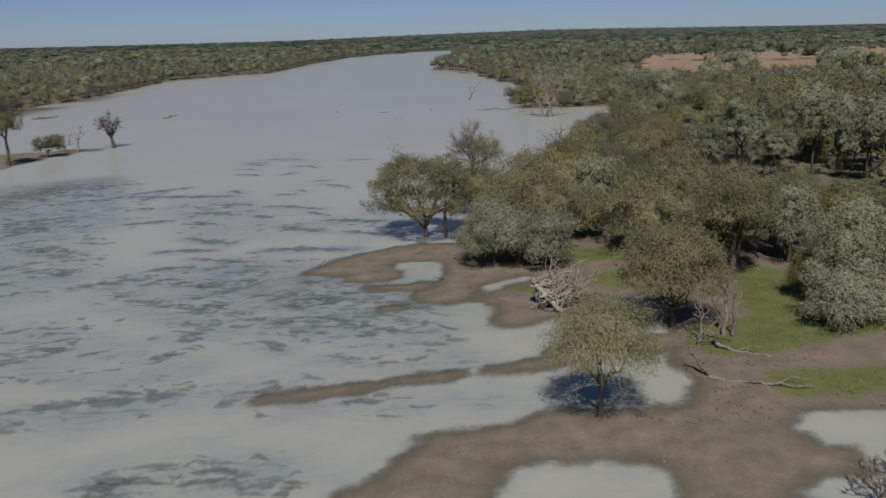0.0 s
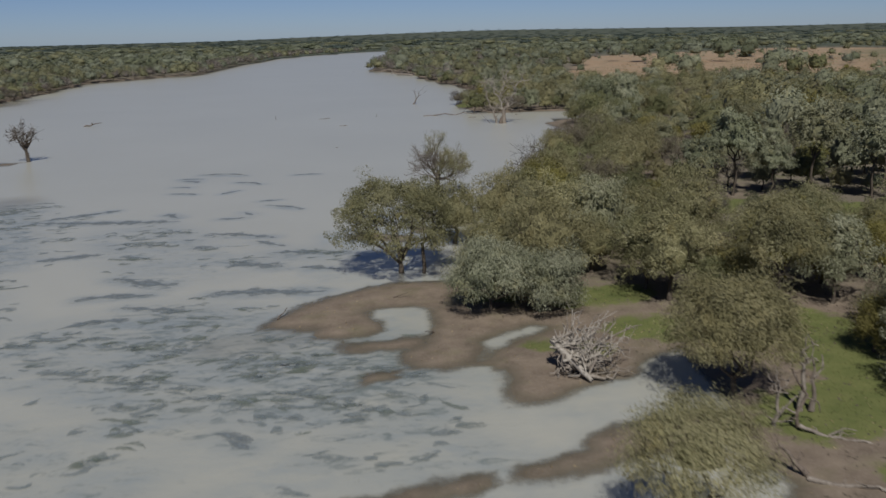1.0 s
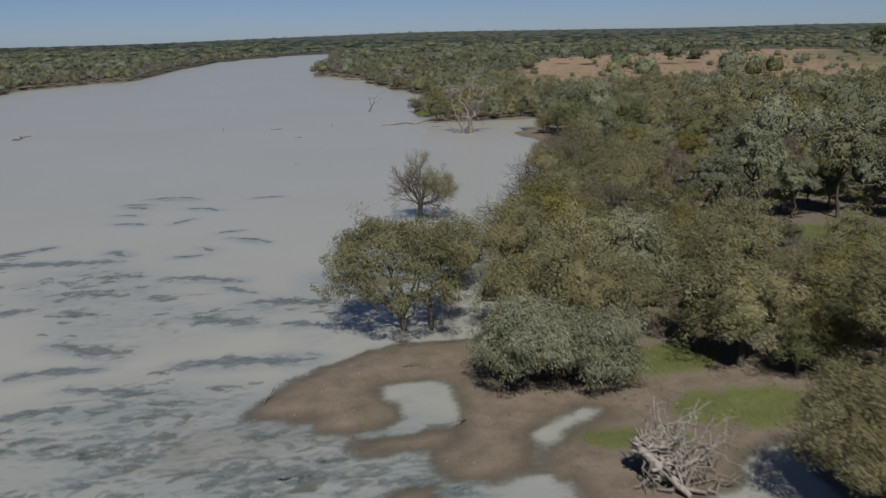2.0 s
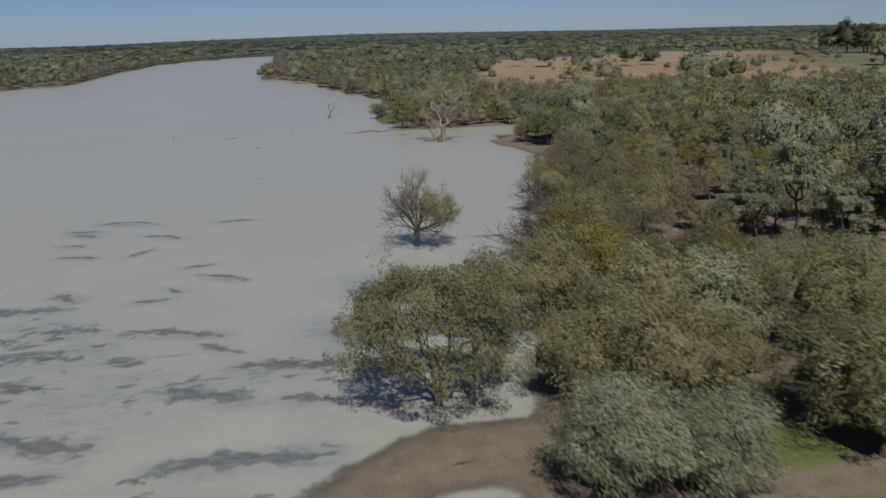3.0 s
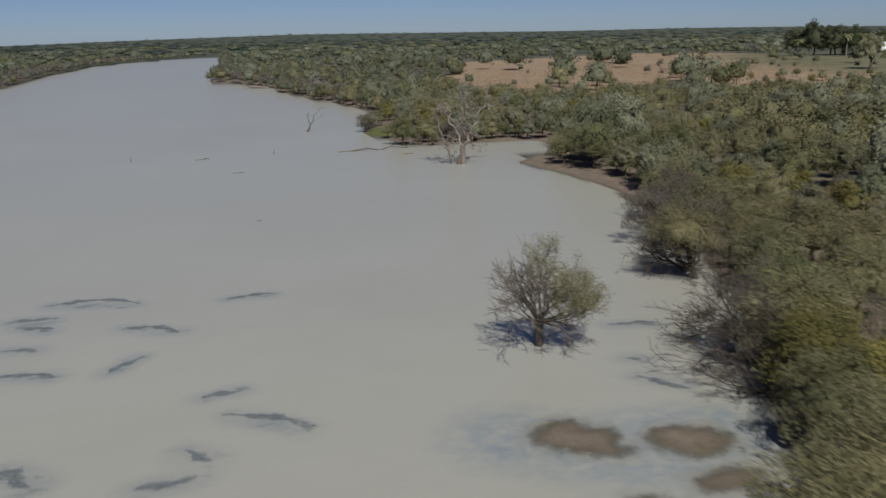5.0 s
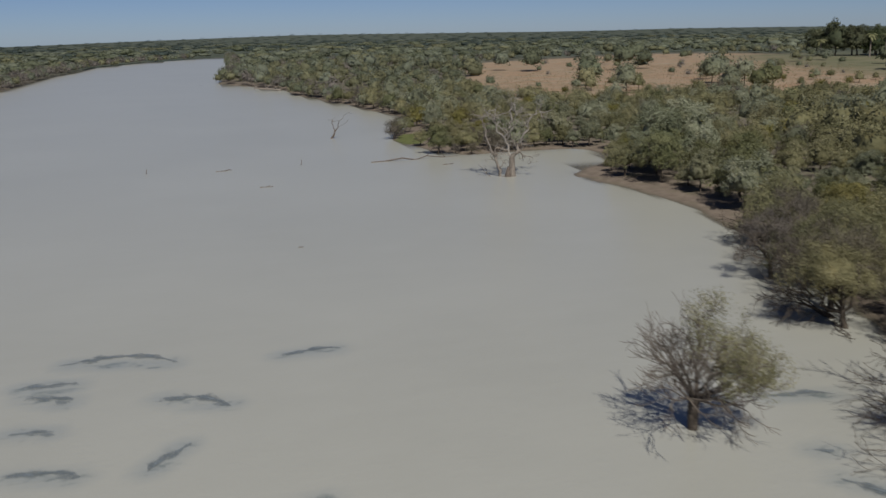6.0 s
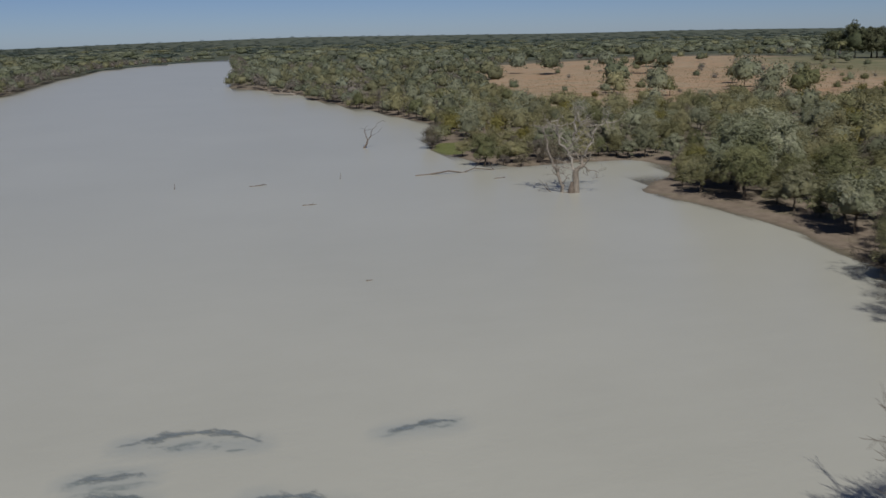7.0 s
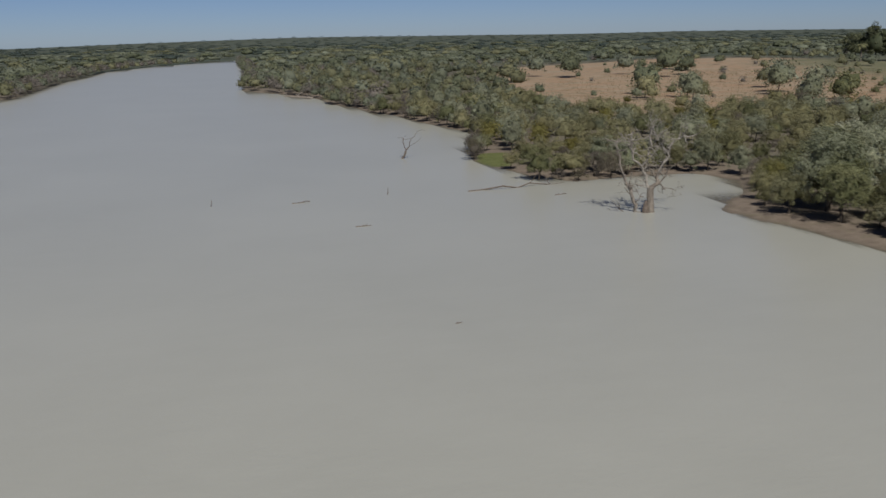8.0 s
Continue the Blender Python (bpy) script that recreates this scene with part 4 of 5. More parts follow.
crooked("fallen_log", 15.0, 45.6, 52, "weathered grey log beside a broken stump",
        [(DEADWOOD, 0.1, [(0, 0, 0.25), (0.6, -0.6, 0.1), (1.5, -1.3, 0.08), (2.9, -1.9, 0.1)]), (DEADWOOD, 0.045, [(0.9, -0.8, 0.1), (1.6, -0.7, 0.35), (2.1, -0.9, 0.3)])])
crooked("dead_stump", 15.1, 45.9, 58, "twisted dark stump with broken pale limbs",
        [(DRIFTWOOD, 0.1, [(0, 0, -0.1), (-0.1, 0, 0.8), (0.35, 0.1, 1.5), (-0.1, 0.1, 2.1), (-0.35, 0.2, 2.7)]), (DEADWOOD, 0.055, [(-0.7, 0.8, 0), (-0.3, 0.5, 0.9), (0.4, 0.3, 1.75)]),
         (DEADWOOD, 0.045, [(-0.1, 0, 0.7), (-0.7, 0.1, 1.0), (-1.0, 0.1, 0.5)]), (TWIGWOOD, 0.04, [(0.3, 0.1, 1.4), (0.8, 0, 1.2), (1.0, 0.1, 0.6)]), (DEADWOOD, 0.04, [(-0.2, 0.1, 0.3), (-1.0, 0.3, 0.25), (-1.4, 0.2, 0.6)])], "dead tree")
crooked("dead_stump", 16.4, 47.4, 57, "upright grey dead trunk, snapped off at the top",
        [(TWIGWOOD, 0.13, [(0, 0, -0.1), (0.05, 0, 1.1), (-0.05, 0.1, 2.5)]), (DEADWOOD, 0.06, [(0, 0, 1.6), (0.4, 0, 2.2), (0.35, 0.1, 2.7)])], "dead tree")
log("fallen_log", -3.1, 88.6, 55, (0.8, -1.8), 0.09, "small grey branch stranded on a mud islet", DEADWOOD, 2, 0.1)
log("fallen_log", 15.2, 93.4, 56, (2.4, -1.3), 0.12, "grey log under the trees", DEADWOOD, 2, 0.1)
bare_tree("dead_stump", 16.0, 47.6, 57, 4.2, 0.9, "upright grey dead trunk with broken limbs", 0.1, DEADWOOD, limbs=3, tips=7, fork=0.55, twigs=2)
bare_tree("dead_stump", 14.3, 46.4, 58, 2.8, 0.8, "short grey dead trunk", 0.08, DEADWOOD, limbs=2, tips=5, fork=0.5, twigs=2)
for k, (x, y, dx, dy) in enumerate(((-9.5, 65.2, 0.5, 1.3), (0.1, 61.4, -0.6, -0.9), (-2.2, 68.8, 1.0, -0.2))):
    log("stranded_stick", x, y, 60 + k, (dx, dy), 0.04, "short dark stick stranded on the sand spit", DRIFTWOOD, 1, 0.35, "sticks on the spit")

single("leaning_wattle", 20.0, 119.8, 3.4, seed=38, h=5.9, r=2.8, low=2.0, kind="olive", label="thin olive wattle with a dark bare trunk leaning over the water", billows=14, count=13640, leaf=(0.136, 0.0375),
       trunk_r=0.19, fork=0.22, limbs=6, lean=(-1.3, 0.2), droop=0.3, lumps=0.3)


def reaching_bush(x, y, seed, length, limbs, lift):
    """A leafless bush whose long crooked limbs reach out low over the water."""
    g = np.random.default_rng(seed)
    top = thing("overhanging_bush", x, y, max(gball_wayz(x, y), -0.1), "leafless dark bush reaching out low over the lake", "dead tree", "leafless bushes of the bank")
    for k in range(limbs):
        a = math.pi + (k / max(limbs - 1, 1) - 0.5) * 1.9 + g.uniform(-0.15, 0.15)
        w, ends = Wood(5), []
        branching(g, w, (g.normal(0, 0.15), g.normal(0, 0.15), -0.1), (math.cos(a), math.sin(a), lift + g.uniform(-0.1, 0.5)), length * g.uniform(0.8, 1.2), 0.085, 3, 4, ends, 0.45, 0.04, 0.17)
        part("limb", w.mesh("limb", BARK), top)
    place(x, y, 2)


for k, (x, y, length, limbs, lift) in enumerate(((16.3, 106.8, 3.6, 6, 0.45), (14.6, 103.6, 3.0, 6, 0.35), (12.6, 99.2, 2.4, 5, 0.3), (20.6, 121.6, 2.6, 6, 0.5), (22.6, 126.2, 2.4, 5, 0.4), (26.4, 134.0, 2.6, 5, 0.4), (29.0, 141.4, 2.4, 5, 0.35))):
    reaching_bush(x, y, 195 + k, length, limbs, lift)


def uprooted_tree():
    """A toppled dead tree: a leaning stem with a dense fan of thin bleached limbs."""
    g = np.random.default_rng(71)
    top = thing("uprooted_tree", 7.3, 52.7, 0.1, "toppled dead tree with a tangle of thin bleached limbs", "dead tree")
    place(7.1, 53.4, 3)
    stem = Wood(8)
    path = bend((0.15, -0.35, 0.05), (-1.5, 1.5, 1.6), g, 6, 0.07)
    stem.limb(path, [0.11, 0.15, 0.17, 0.19, 0.17, 0.09])
    part("stem", stem.mesh("stem", BLEACHED), top)
    for k in range(64):
        w = Wood(5)
        q = path[g.integers(1, 6)] + g.normal(0, 0.14, 3)
        low = k % 9 == 0
        end = np.array([g.uniform(-1.3, 3.0), g.uniform(0.3, 3.4), g.uniform(0.1, 0.35) if low else g.uniform(0.6, 3.0)])
        if low:
            end[:2] = (g.uniform(1.3, 2.3), g.uniform(0.0, 0.9)) if k % 2 else (g.uniform(-1.7, -1.0), g.uniform(0.2, 1.0))
        end = q + (end - q) * g.uniform(0.55, 1.0)
        p = bend(q, end, g, 6, 0.16, 0.12)
        p[:, 2] = np.maximum(p[:, 2], 0.05)
        thick = g.uniform(0.045, 0.105)
        w.limb(p, np.linspace(thick, thick * 0.3, 6))
        for j in range(4):
            s = p[g.integers(2, 6)]
            e = s + (end - q) * g.uniform(0.05, 0.25) + g.normal(0, 0.24, 3)
            e[2] = max(e[2], 0.05)
            w.limb(bend(s, e, g, 4, 0.25), np.linspace(thick * 0.45, thick * 0.14, 4))
        part("limb", w.mesh("limb", BLEACHED if k % 3 else DEADWOOD), top)


uprooted_tree()

for k, (x, y, h) in enumerate(((16.2, 29.2, 1.7), (18.2, 30.6, 1.6))):
    bare_tree("dry_shrub", x, y, 90 + k, h, h * 0.75, "leafless grey shrub at the edge of a pond", 0.05, TWIGWOOD, limbs=7, tips=30, fork=0.12, twigs=5, group="dry shrubs by the ponds")

# ---- woods along the bank ----
KINDS = {
    "river_gum": ("grey", "grey-green gum in the lakeside wood", dict(h=6.6, r=3.3, low=0.7, leaf=(0.26, 0.085), droop=0.7, lumps=0.4)),
    "wattle": ("olive", "olive-brown wattle in the lakeside wood", dict(h=5.6, r=3.2, low=0.5, leaf=(0.22, 0.06), droop=0.3, lumps=0.22)),
    "box_tree": ("green", "dull green box tree in the lakeside wood", dict(h=6.0, r=3.1, low=0.8, leaf=(0.24, 0.07), droop=0.4, lumps=0.3)),
    "tall_gum": ("grey", "grey-green gum with a tall bare trunk in the lakeside wood", dict(h=8.6, r=2.9, low=3.6, leaf=(0.26, 0.085), droop=0.7, lumps=0.4, fork=0.42)),
    "yellow_bush": ("yellow", "yellow-green bush among the lakeside trees", dict(h=4.4, r=2.1, low=0.2, leaf=(0.22, 0.06), droop=0.0, lumps=0.4)),
    "dry_bush": ("twig", "leafless grey-brown bush in the lakeside wood", dict(h=4.6, r=2.6, low=0.4, leaf=(0.5, 0.026), droop=-0.3, lumps=0.35)),
}
models = {}
for k, (name, (kind, label, kw)) in enumerate(KINDS.items()):
    for j in range(3 if name in ("river_gum", "wattle", "box_tree") else 2):
        category = "bush" if "bush" in name else "tree"
        models[name, j] = (name, 100 + 10 * k + j, kind, label, category, kw)

rng = np.random.default_rng(5)
spots = []
grid = {}


def room(x, y, gap):
    cx, cy = int(x // 8), int(y // 8)
    for i in (-1, 0, 1):
        for j in (-1, 0, 1):
            for a, b, c in grid.get((cx + i, cy + j), ()):
                if (a - x) ** 2 + (b - y) ** 2 < (0.5 * (gap + c)) ** 2:
                    return False
    return True


def claim(x, y, gap):
    grid.setdefault((int(x // 8), int(y // 8)), []).append((x, y, gap))


for x, y, r in taken:
    claim(x, y, r * 1.3)

HAND = [(4.8, 74.6, "wattle", 0.85), (35.6, 171.5, "box_tree", 1.15), (36.4, 164.0, "river_gum", 1.2), (37.0, 157.5, "box_tree", 1.1), (10.8, 76.8, "wattle", 1.1), (8.2, 69.8, "wattle", 1.0), (13.4, 75.6, "river_gum", 1.0), (14.6, 67.4, "box_tree", 1.0), (19.8, 75.0, "wattle", 1.0),
        (22.6, 66.0, "yellow_bush", 1.1), (26.4, 66.6, "box_tree", 1.1), (15.4, 64.6, "wattle", 1.0), (17.6, 62.8, "box_tree", 0.9), (6.6, 73.0, "wattle", 0.95),
        (28.4, 61.2, "river_gum", 1.1), (3.4, 84.2, "wattle", 0.95), (7.1, 85.6, "wattle", 0.95), (13.8, 83.4, "box_tree", 1.0),
        (13.4, 92.6, "yellow_bush", 1.1), (12.6, 96.8, "yellow_bush", 1.25), (10.2, 92.4, "wattle", 0.85), (14.8, 100.8, "wattle", 1.05), (16.8, 104.4, "box_tree", 0.9),
        (21.2, 122.8, "dry_bush", 1.2), (24.4, 129.2, "wattle", 0.95), (26.2, 134.2, "dry_bush", 1.1), (28.2, 138.6, "wattle", 0.95), (31.2, 143.6, "box_tree", 0.9), (13.9, 104.4, "dry_bush", 0.95), (12.6, 100.2, "dry_bush", 0.8), (25.0, 126.8, "wattle", 1.0), (28.6, 118.0, "wattle", 1.0), (18.6, 104.6, "box_tree", 1.0),
        (38.2, 176.6, "river_gum", 1.45), (40.5, 170.0, "box_tree", 1.1), (44.5, 202.6, "river_gum", 1.3), (46.0, 190.0, "river_gum", 1.35), (41.0, 184.5, "river_gum", 1.45), (43, 178, "river_gum", 1.3),
        (28.4, 212.0, "river_gum", 1.0), (22.6, 211.5, "box_tree", 0.9), (30.2, 270.4, "river_gum", 1.2), (22, 222, "box_tree", 1.0), (30, 105.5, "box_tree", 1.1), (33.2, 99.6, "tall_gum", 1.0), (36.8, 98.4, "tall_gum", 0.9), (40.4, 97.2, "tall_gum", 1.05), (44.6, 93.6, "tall_gum", 1.0), (29.4, 99.0, "tall_gum", 0.85), (48.2, 98.0, "tall_gum", 1.1),
        (23.0, 53.9, "yellow_bush", 0.55), (19.2, 63.5, "yellow_bush", 0.9), (29.5, 113, "dry_bush", 1.1), (32.5, 116.5, "dry_bush", 1.1), (18.6, 209.6, "box_tree", 0.75), (21.0, 208.8, "dry_bush", 0.9), (23.6, 209.6, "wattle", 0.7), (26.4, 209.4, "dry_bush", 1.0), (42.6, 207.4, "river_gum", 0.9), (94.7, 325, "wattle", 1.0), (98.5, 306.5, "river_gum", 1.05), (120, 435, "box_tree", 1.1), (153, 454, "river_gum", 1.2), (155.6, 422.6, "box_tree", 1.4), (173, 437.6, "box_tree", 1.1), (134, 321, "river_gum", 1.1), (117.6, 285, "river_gum", 1.0), (123.5, 281.4, "box_tree", 1.0), (91, 422.5, "river_gum", 1.0), (114, 456, "river_gum", 1.1), (105, 312, "box_tree", 0.7), (22.4, 131.0, "dry_bush", 1.1), (23.2, 128.0, "dry_bush", 1.0), (102.7, 340.0, "box_tree", 1.2), (106.5, 323.0, "river_gum", 1.0), (141, 330, "river_gum", 1.2), (140.5, 314, "river_gum", 1.1),
        (139.5, 299, "box_tree", 1.1), (123.4, 442, "box_tree", 1.3), (197, 493, "box_tree", 1.4), (78.5, 382, "wattle", 0.9), (88, 420, "wattle", 1.0), (150, 350, "wattle", 0.9)]
for x, y, name, s in HAND:
    s *= 1.3 if y > 280 else 1.0
    claim(x, y, 3.0 * s)
    spots.append((x, y, name, s))


def wooded(x, y):
    """Where trees grow, for arrays of places."""
    inland = land(x, y)
    ok = (inland > 1.2) & ~((y > 138) & (y < 191) & (x < 70) & (inland < 3.2)) & (y > 58) & ~((y < 66) & (x < 24))
    for g in GLADES + CLEARINGS:
        ok &= bar_sdf(x, y, *g) < -0.6
    open_ground = np.maximum(polygon_sdf(x, y, FIELD), polygon_sdf(x, y, LAWN))
    ok &= (open_ground < -2) | (rng.uniform(size=len(x)) < 0.012)
    return ok & ~((ripple(x, y, 11.0, 6.0) > 0.68) & (rng.uniform(size=len(x)) < 0.8))


def pick(x, y):
    v = float(ripple(np.array([x]), np.array([y]), 14.0, 7.0)[0]) + rng.normal(0, 0.4)
    u = rng.uniform()
    if u < 0.09:
        return "yellow_bush"
    if u < 0.17:
        return "dry_bush"
    return "river_gum" if v > 0.3 else "wattle" if v < 0.06 else "box_tree"


def scatter(tries, x0, x1, y0, y1, gap, keep):
    xs, ys = rng.uniform(x0, x1, tries), rng.uniform(y0, y1, tries)
    ok = keep(xs, ys)
    xs, ys = xs[ok], ys[ok]
    ok = wooded(xs, ys)
    for x, y in zip(xs[ok].tolist(), ys[ok].tolist()):
        s = rng.uniform(0.66, 1.25) * (1.0 - (0.27 if x > 30 else 0.2) * min(1.0, max(0.0, (y - 195) / 40)))
        if room(x, y, gap * s):
            claim(x, y, gap * s)
            spots.append((x, y, pick(x, y), s))


def seen_side(x, y):
    return (x < 0.98 * y + 8) & (x > -0.52 * y - 25)


def open_side(x, y):
    return x < np.maximum(0.5 * y + 12, 0.86 * (y - 42) + 6)


scatter(9000, 5, 175, 58, 190, 4.5, lambda x, y: seen_side(x, y - 25) & open_side(x, y))
scatter(7000, -20, 300, 190, 345, 4.3, open_side)
scatter(2600, -210, -60, 140, 460, 5.5, lambda x, y: seen_side(x, y))
scatter(2600, -10, 420, 345, 620, 7.0, lambda x, y: x < 0.9 * y)

fill_x, fill_y = rng.uniform(8, 90, 3000), rng.uniform(70, 205, 3000)
ok = wooded(fill_x, fill_y) & open_side(fill_x, fill_y)
for x, y in zip(fill_x[ok].tolist(), fill_y[ok].tolist()):
    if room(x, y, 3.0):
        claim(x, y, 3.0)
        spots.append((x, y, pick(x, y), rng.uniform(0.5, 0.8)))

scrub_x, scrub_y = rng.uniform(60, 300, 130), rng.uniform(260, 560, 130)
ok = polygon_sdf(scrub_x, scrub_y, FIELD) > 3
for x, y in zip(scrub_x[ok].tolist(), scrub_y[ok].tolist()):
    if room(x, y, 3.0) and ripple(np.array([x]), np.array([y]), 22.0, 3.0)[0] > -0.1:
        claim(x, y, 3.0)
        spots.append((x, y, ("wattle", "box_tree", "dry_bush")[int(rng.integers(0, 3))], rng.uniform(0.25, 0.6)))

under_x, under_y = rng.uniform(5, 75, 2400), rng.uniform(84, 225, 2400)
under_d = land(under_x, under_y)
ok = (under_d > 0.7) & (under_d < 26) & wooded(under_x, under_y)
for x, y in zip(under_x[ok].tolist(), under_y[ok].tolist()):
    if room(x, y, 2.2):
        claim(x, y, 2.2)
        spots.append((x, y, ("box_tree", "wattle", "dry_bush", "river_gum")[int(rng.integers(0, 4))], rng.uniform(0.4, 0.68)))

# low scrub down to the water along the farther shores
edge_x, edge_y = rng.uniform(-175, 60, 30000), rng.uniform(150, 900, 30000)
edge_d = land(edge_x, edge_y)
ok = (edge_d > 0.3) & (edge_d < 5.5) & ((edge_x < -40) | (edge_y > 205)) & ~((np.abs(edge_x + 8) < 9) & (np.abs(edge_y - 443) < 8))
for g in GLADES:
    ok &= bar_sdf(edge_x, edge_y, *g) < -0.3
for x, y in zip(edge_x[ok].tolist(), edge_y[ok].tolist()):
    gap = 2.0 if y < 420 else 3.6
    if room(x, y, gap):
        claim(x, y, gap)
        spots.append((x, y, (("dry_bush", "wattle", "dry_bush", "box_tree", "river_gum") if x > -40 else ("dry_bush", "dry_bush", "wattle", "dry_bush", "river_gum"))[int(rng.integers(0, 5))], rng.uniform(0.45, 0.8) * (1 if y < 420 else 1.25)))

spots.sort(key=lambda s: -float(bar_sdf(np.array(s[0]), np.array(s[1]), 8, 60, 34, 205, 0)))
SINGLE = 285
first = {}
for n, (x, y, name, s) in enumerate(spots[:SINGLE]):
    dense = math.hypot(x - 8, y - 75) < 26 or math.hypot(x - 38, y - 186) < 17 or float(bar_sdf(np.array(x), np.array(y), 13, 98, 29, 138, 9.5)) > 0
    j = int(rng.integers(0, 3 if name in ("river_gum", "wattle", "box_tree") else 2))
    key = (name, j, dense)
    m = sited(x, y, s, rng.uniform(0, 360), rng.uniform(0.9, 1.12))
    if key in first:
        copy_thing(first[key], m)
        continue
    nm, seed, kind, label, category, kw = models[name, j]
    kw = dict(kw)
    bare = name == "dry_bush"
    inside = 0 if bare else 0.64
    if dense:
        kw.update(leaf=(kw["leaf"][0] * 0.85, kw["leaf"][1] * 0.85), billows=13, count=4200 if bare else 9500, sides=4, core=inside)
    else:
        kw.update(leaf=(kw["leaf"][0] * 1.15, kw["leaf"][1] * 1.3), billows=10, count=3100 if bare else 4600, sides=3, core=inside * 1.1)
    ob = make_tree(name, seed, kind=kind, label=label, category=category, group=category + "s of the lakeside wood", bark=BARK, **kw)
    ob.matrix_basis = m
    first[key] = ob


# ---- woods further off, joined by kind ----
def low_tree(seed, kw, billows, count, leaf, core, spray=0.7):
    """A simpler tree for the distance: its crown."""
    g = np.random.default_rng(seed)
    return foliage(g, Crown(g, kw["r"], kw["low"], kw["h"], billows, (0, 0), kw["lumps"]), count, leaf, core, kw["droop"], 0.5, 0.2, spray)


def join_woods(name, label, entries, shapes, mat, bark=True):
    """One mesh of many small trees; entries are (x, y, scale, turn, shape, tone)."""
    if not entries:
        return
    vs, fs, ts, stems, at = [], [], [], Wood(4), 0
    for x, y, z, s, wide, turn, shape, shift in entries:
        v, f, tone = shapes[shape]
        fs.append(f + at)
        at += len(v)
        c, q = math.cos(turn), math.sin(turn)
        w = np.stack([(v[:, 0] * c - v[:, 1] * q) * s * wide + x, (v[:, 0] * q + v[:, 1] * c) * s * wide + y, v[:, 2] * s + z], 1)
        vs.append(w)
        ts.append(np.clip(tone * 0.6 + shift * 0.4, 0, 1))
        if bark:
            stems.limb([(x, y, z - 0.2), (x + 0.2, y, z + 2.2 * s), (x - 0.1, y + 0.2, z + 4.2 * s)], [0.15 * s, 0.11 * s, 0.05 * s])
    v = np.concatenate(vs)
    top = thing(name, 0, 0, 0, label, "woodland")
    tagged(top, kind="stuff")
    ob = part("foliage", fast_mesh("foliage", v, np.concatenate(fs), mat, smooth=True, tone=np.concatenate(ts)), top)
    tagged(ob, kind="stuff")
    if bark:
        tagged(part("stems", stems.mesh("stems", BARK), top), kind="stuff")


rest = [s for s in spots[SINGLE:] if s[1] < 330]
remote = [s for s in spots[SINGLE:] if s[1] >= 330]
for name, (kind, label, kw) in KINDS.items():
    fine = name != "dry_bush"
    close = {j: low_tree(200 + j, kw, 12, 1100 if fine else 1500, (0.34, 0.15) if fine else (0.75, 0.045), 0.74 if fine else 0.5) for j in range(3)}
    close.update({3 + j: low_tree(200 + j, kw, 9, 420 if fine else 600, (0.46, 0.24) if fine else (1.0, 0.07), 0.78 if fine else 0.55) for j in range(3)})
    mine = [(x, y, s) for x, y, nm, s in rest if nm == name]
    zs = np.maximum(height_of(np.array([m[0] for m in mine]), np.array([m[1] for m in mine])), 0) - 0.1
    entries = [(x, y, z, s, 1.0, rng.uniform(0, 6.28), int(rng.integers(0, 3)) + (0 if x - 0.3 * y < 14 and 150 < y < 270 else 3), rng.uniform()) for (x, y, s), z in zip(mine, zs)]
    join_woods(name + "_woods", label.replace(" in the lakeside wood", "s along the far banks").replace(" among the lakeside trees", "es along the far banks"), entries, close, WOODS[kind])

# woods to the horizon: clumps that widen with distance
far_sets = {"grey": [], "olive": [], "green": [], "twig": [], "ridge": []}
remote_z = height_of(np.array([s[0] for s in remote]), np.array([s[1] for s in remote]))
for (x, y, nm, s), z in zip(remote, remote_z):
    kind = KINDS[nm][0] if KINDS[nm][0] in far_sets else "olive"
    far_sets[kind].append((x, y, float(z) - 0.1, s * 1.1, 1.0, rng.uniform(0, 6.28), 3 + int(rng.integers(0, 3)), rng.uniform()))
dist = 330.0
far_places = []
while dist < 4700:
    step = dist / 52
    ang = -36.0
    while ang < 52:
        a = radians(ang + rng.uniform(-0.4, 0.4))
        rr = dist + rng.uniform(-0.5, 0.5) * dist / 26
        far_places.append((rr * math.sin(a) - 5, rr * math.cos(a) + 40, step))
        ang += math.degrees(step / dist) * rng.uniform(0.75, 1.25)
    dist *= 1 + 1 / (19 if dist < 700 else 12)
fx, fy, fs = np.array(far_places).T
ok = wooded(fx, fy)
fx, fy, fs = fx[ok], fy[ok], fs[ok]
for x, y, z, step in zip(fx.tolist(), fy.tolist(), height_of(fx, fy).tolist(), fs.tolist()):
    if not room(x, y, 5.0):
        continue
    wide = max(1.0, step / 6.5) * rng.uniform(0.8, 1.2)
    tall = rng.uniform(0.75, 1.25) * (1.0 if rng.uniform() > 0.06 else 1.4) if math.hypot(x, y) < 1100 else rng.uniform(0.7, 0.85) if math.hypot(x, y) < 2000 else rng.uniform(0.42, 0.5)
    kind = ("grey", "olive", "green")[int(rng.choice(3, p=(0.45, 0.2, 0.35)))]
    # farther clumps more often take the ridge colour that carries the haze
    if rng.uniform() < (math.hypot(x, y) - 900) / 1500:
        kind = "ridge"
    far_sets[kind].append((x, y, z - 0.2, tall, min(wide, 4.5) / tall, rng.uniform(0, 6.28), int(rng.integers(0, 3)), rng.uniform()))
base = dict(h=6.2, r=3.2, low=0.5, lumps=0.35, droop=0.3)
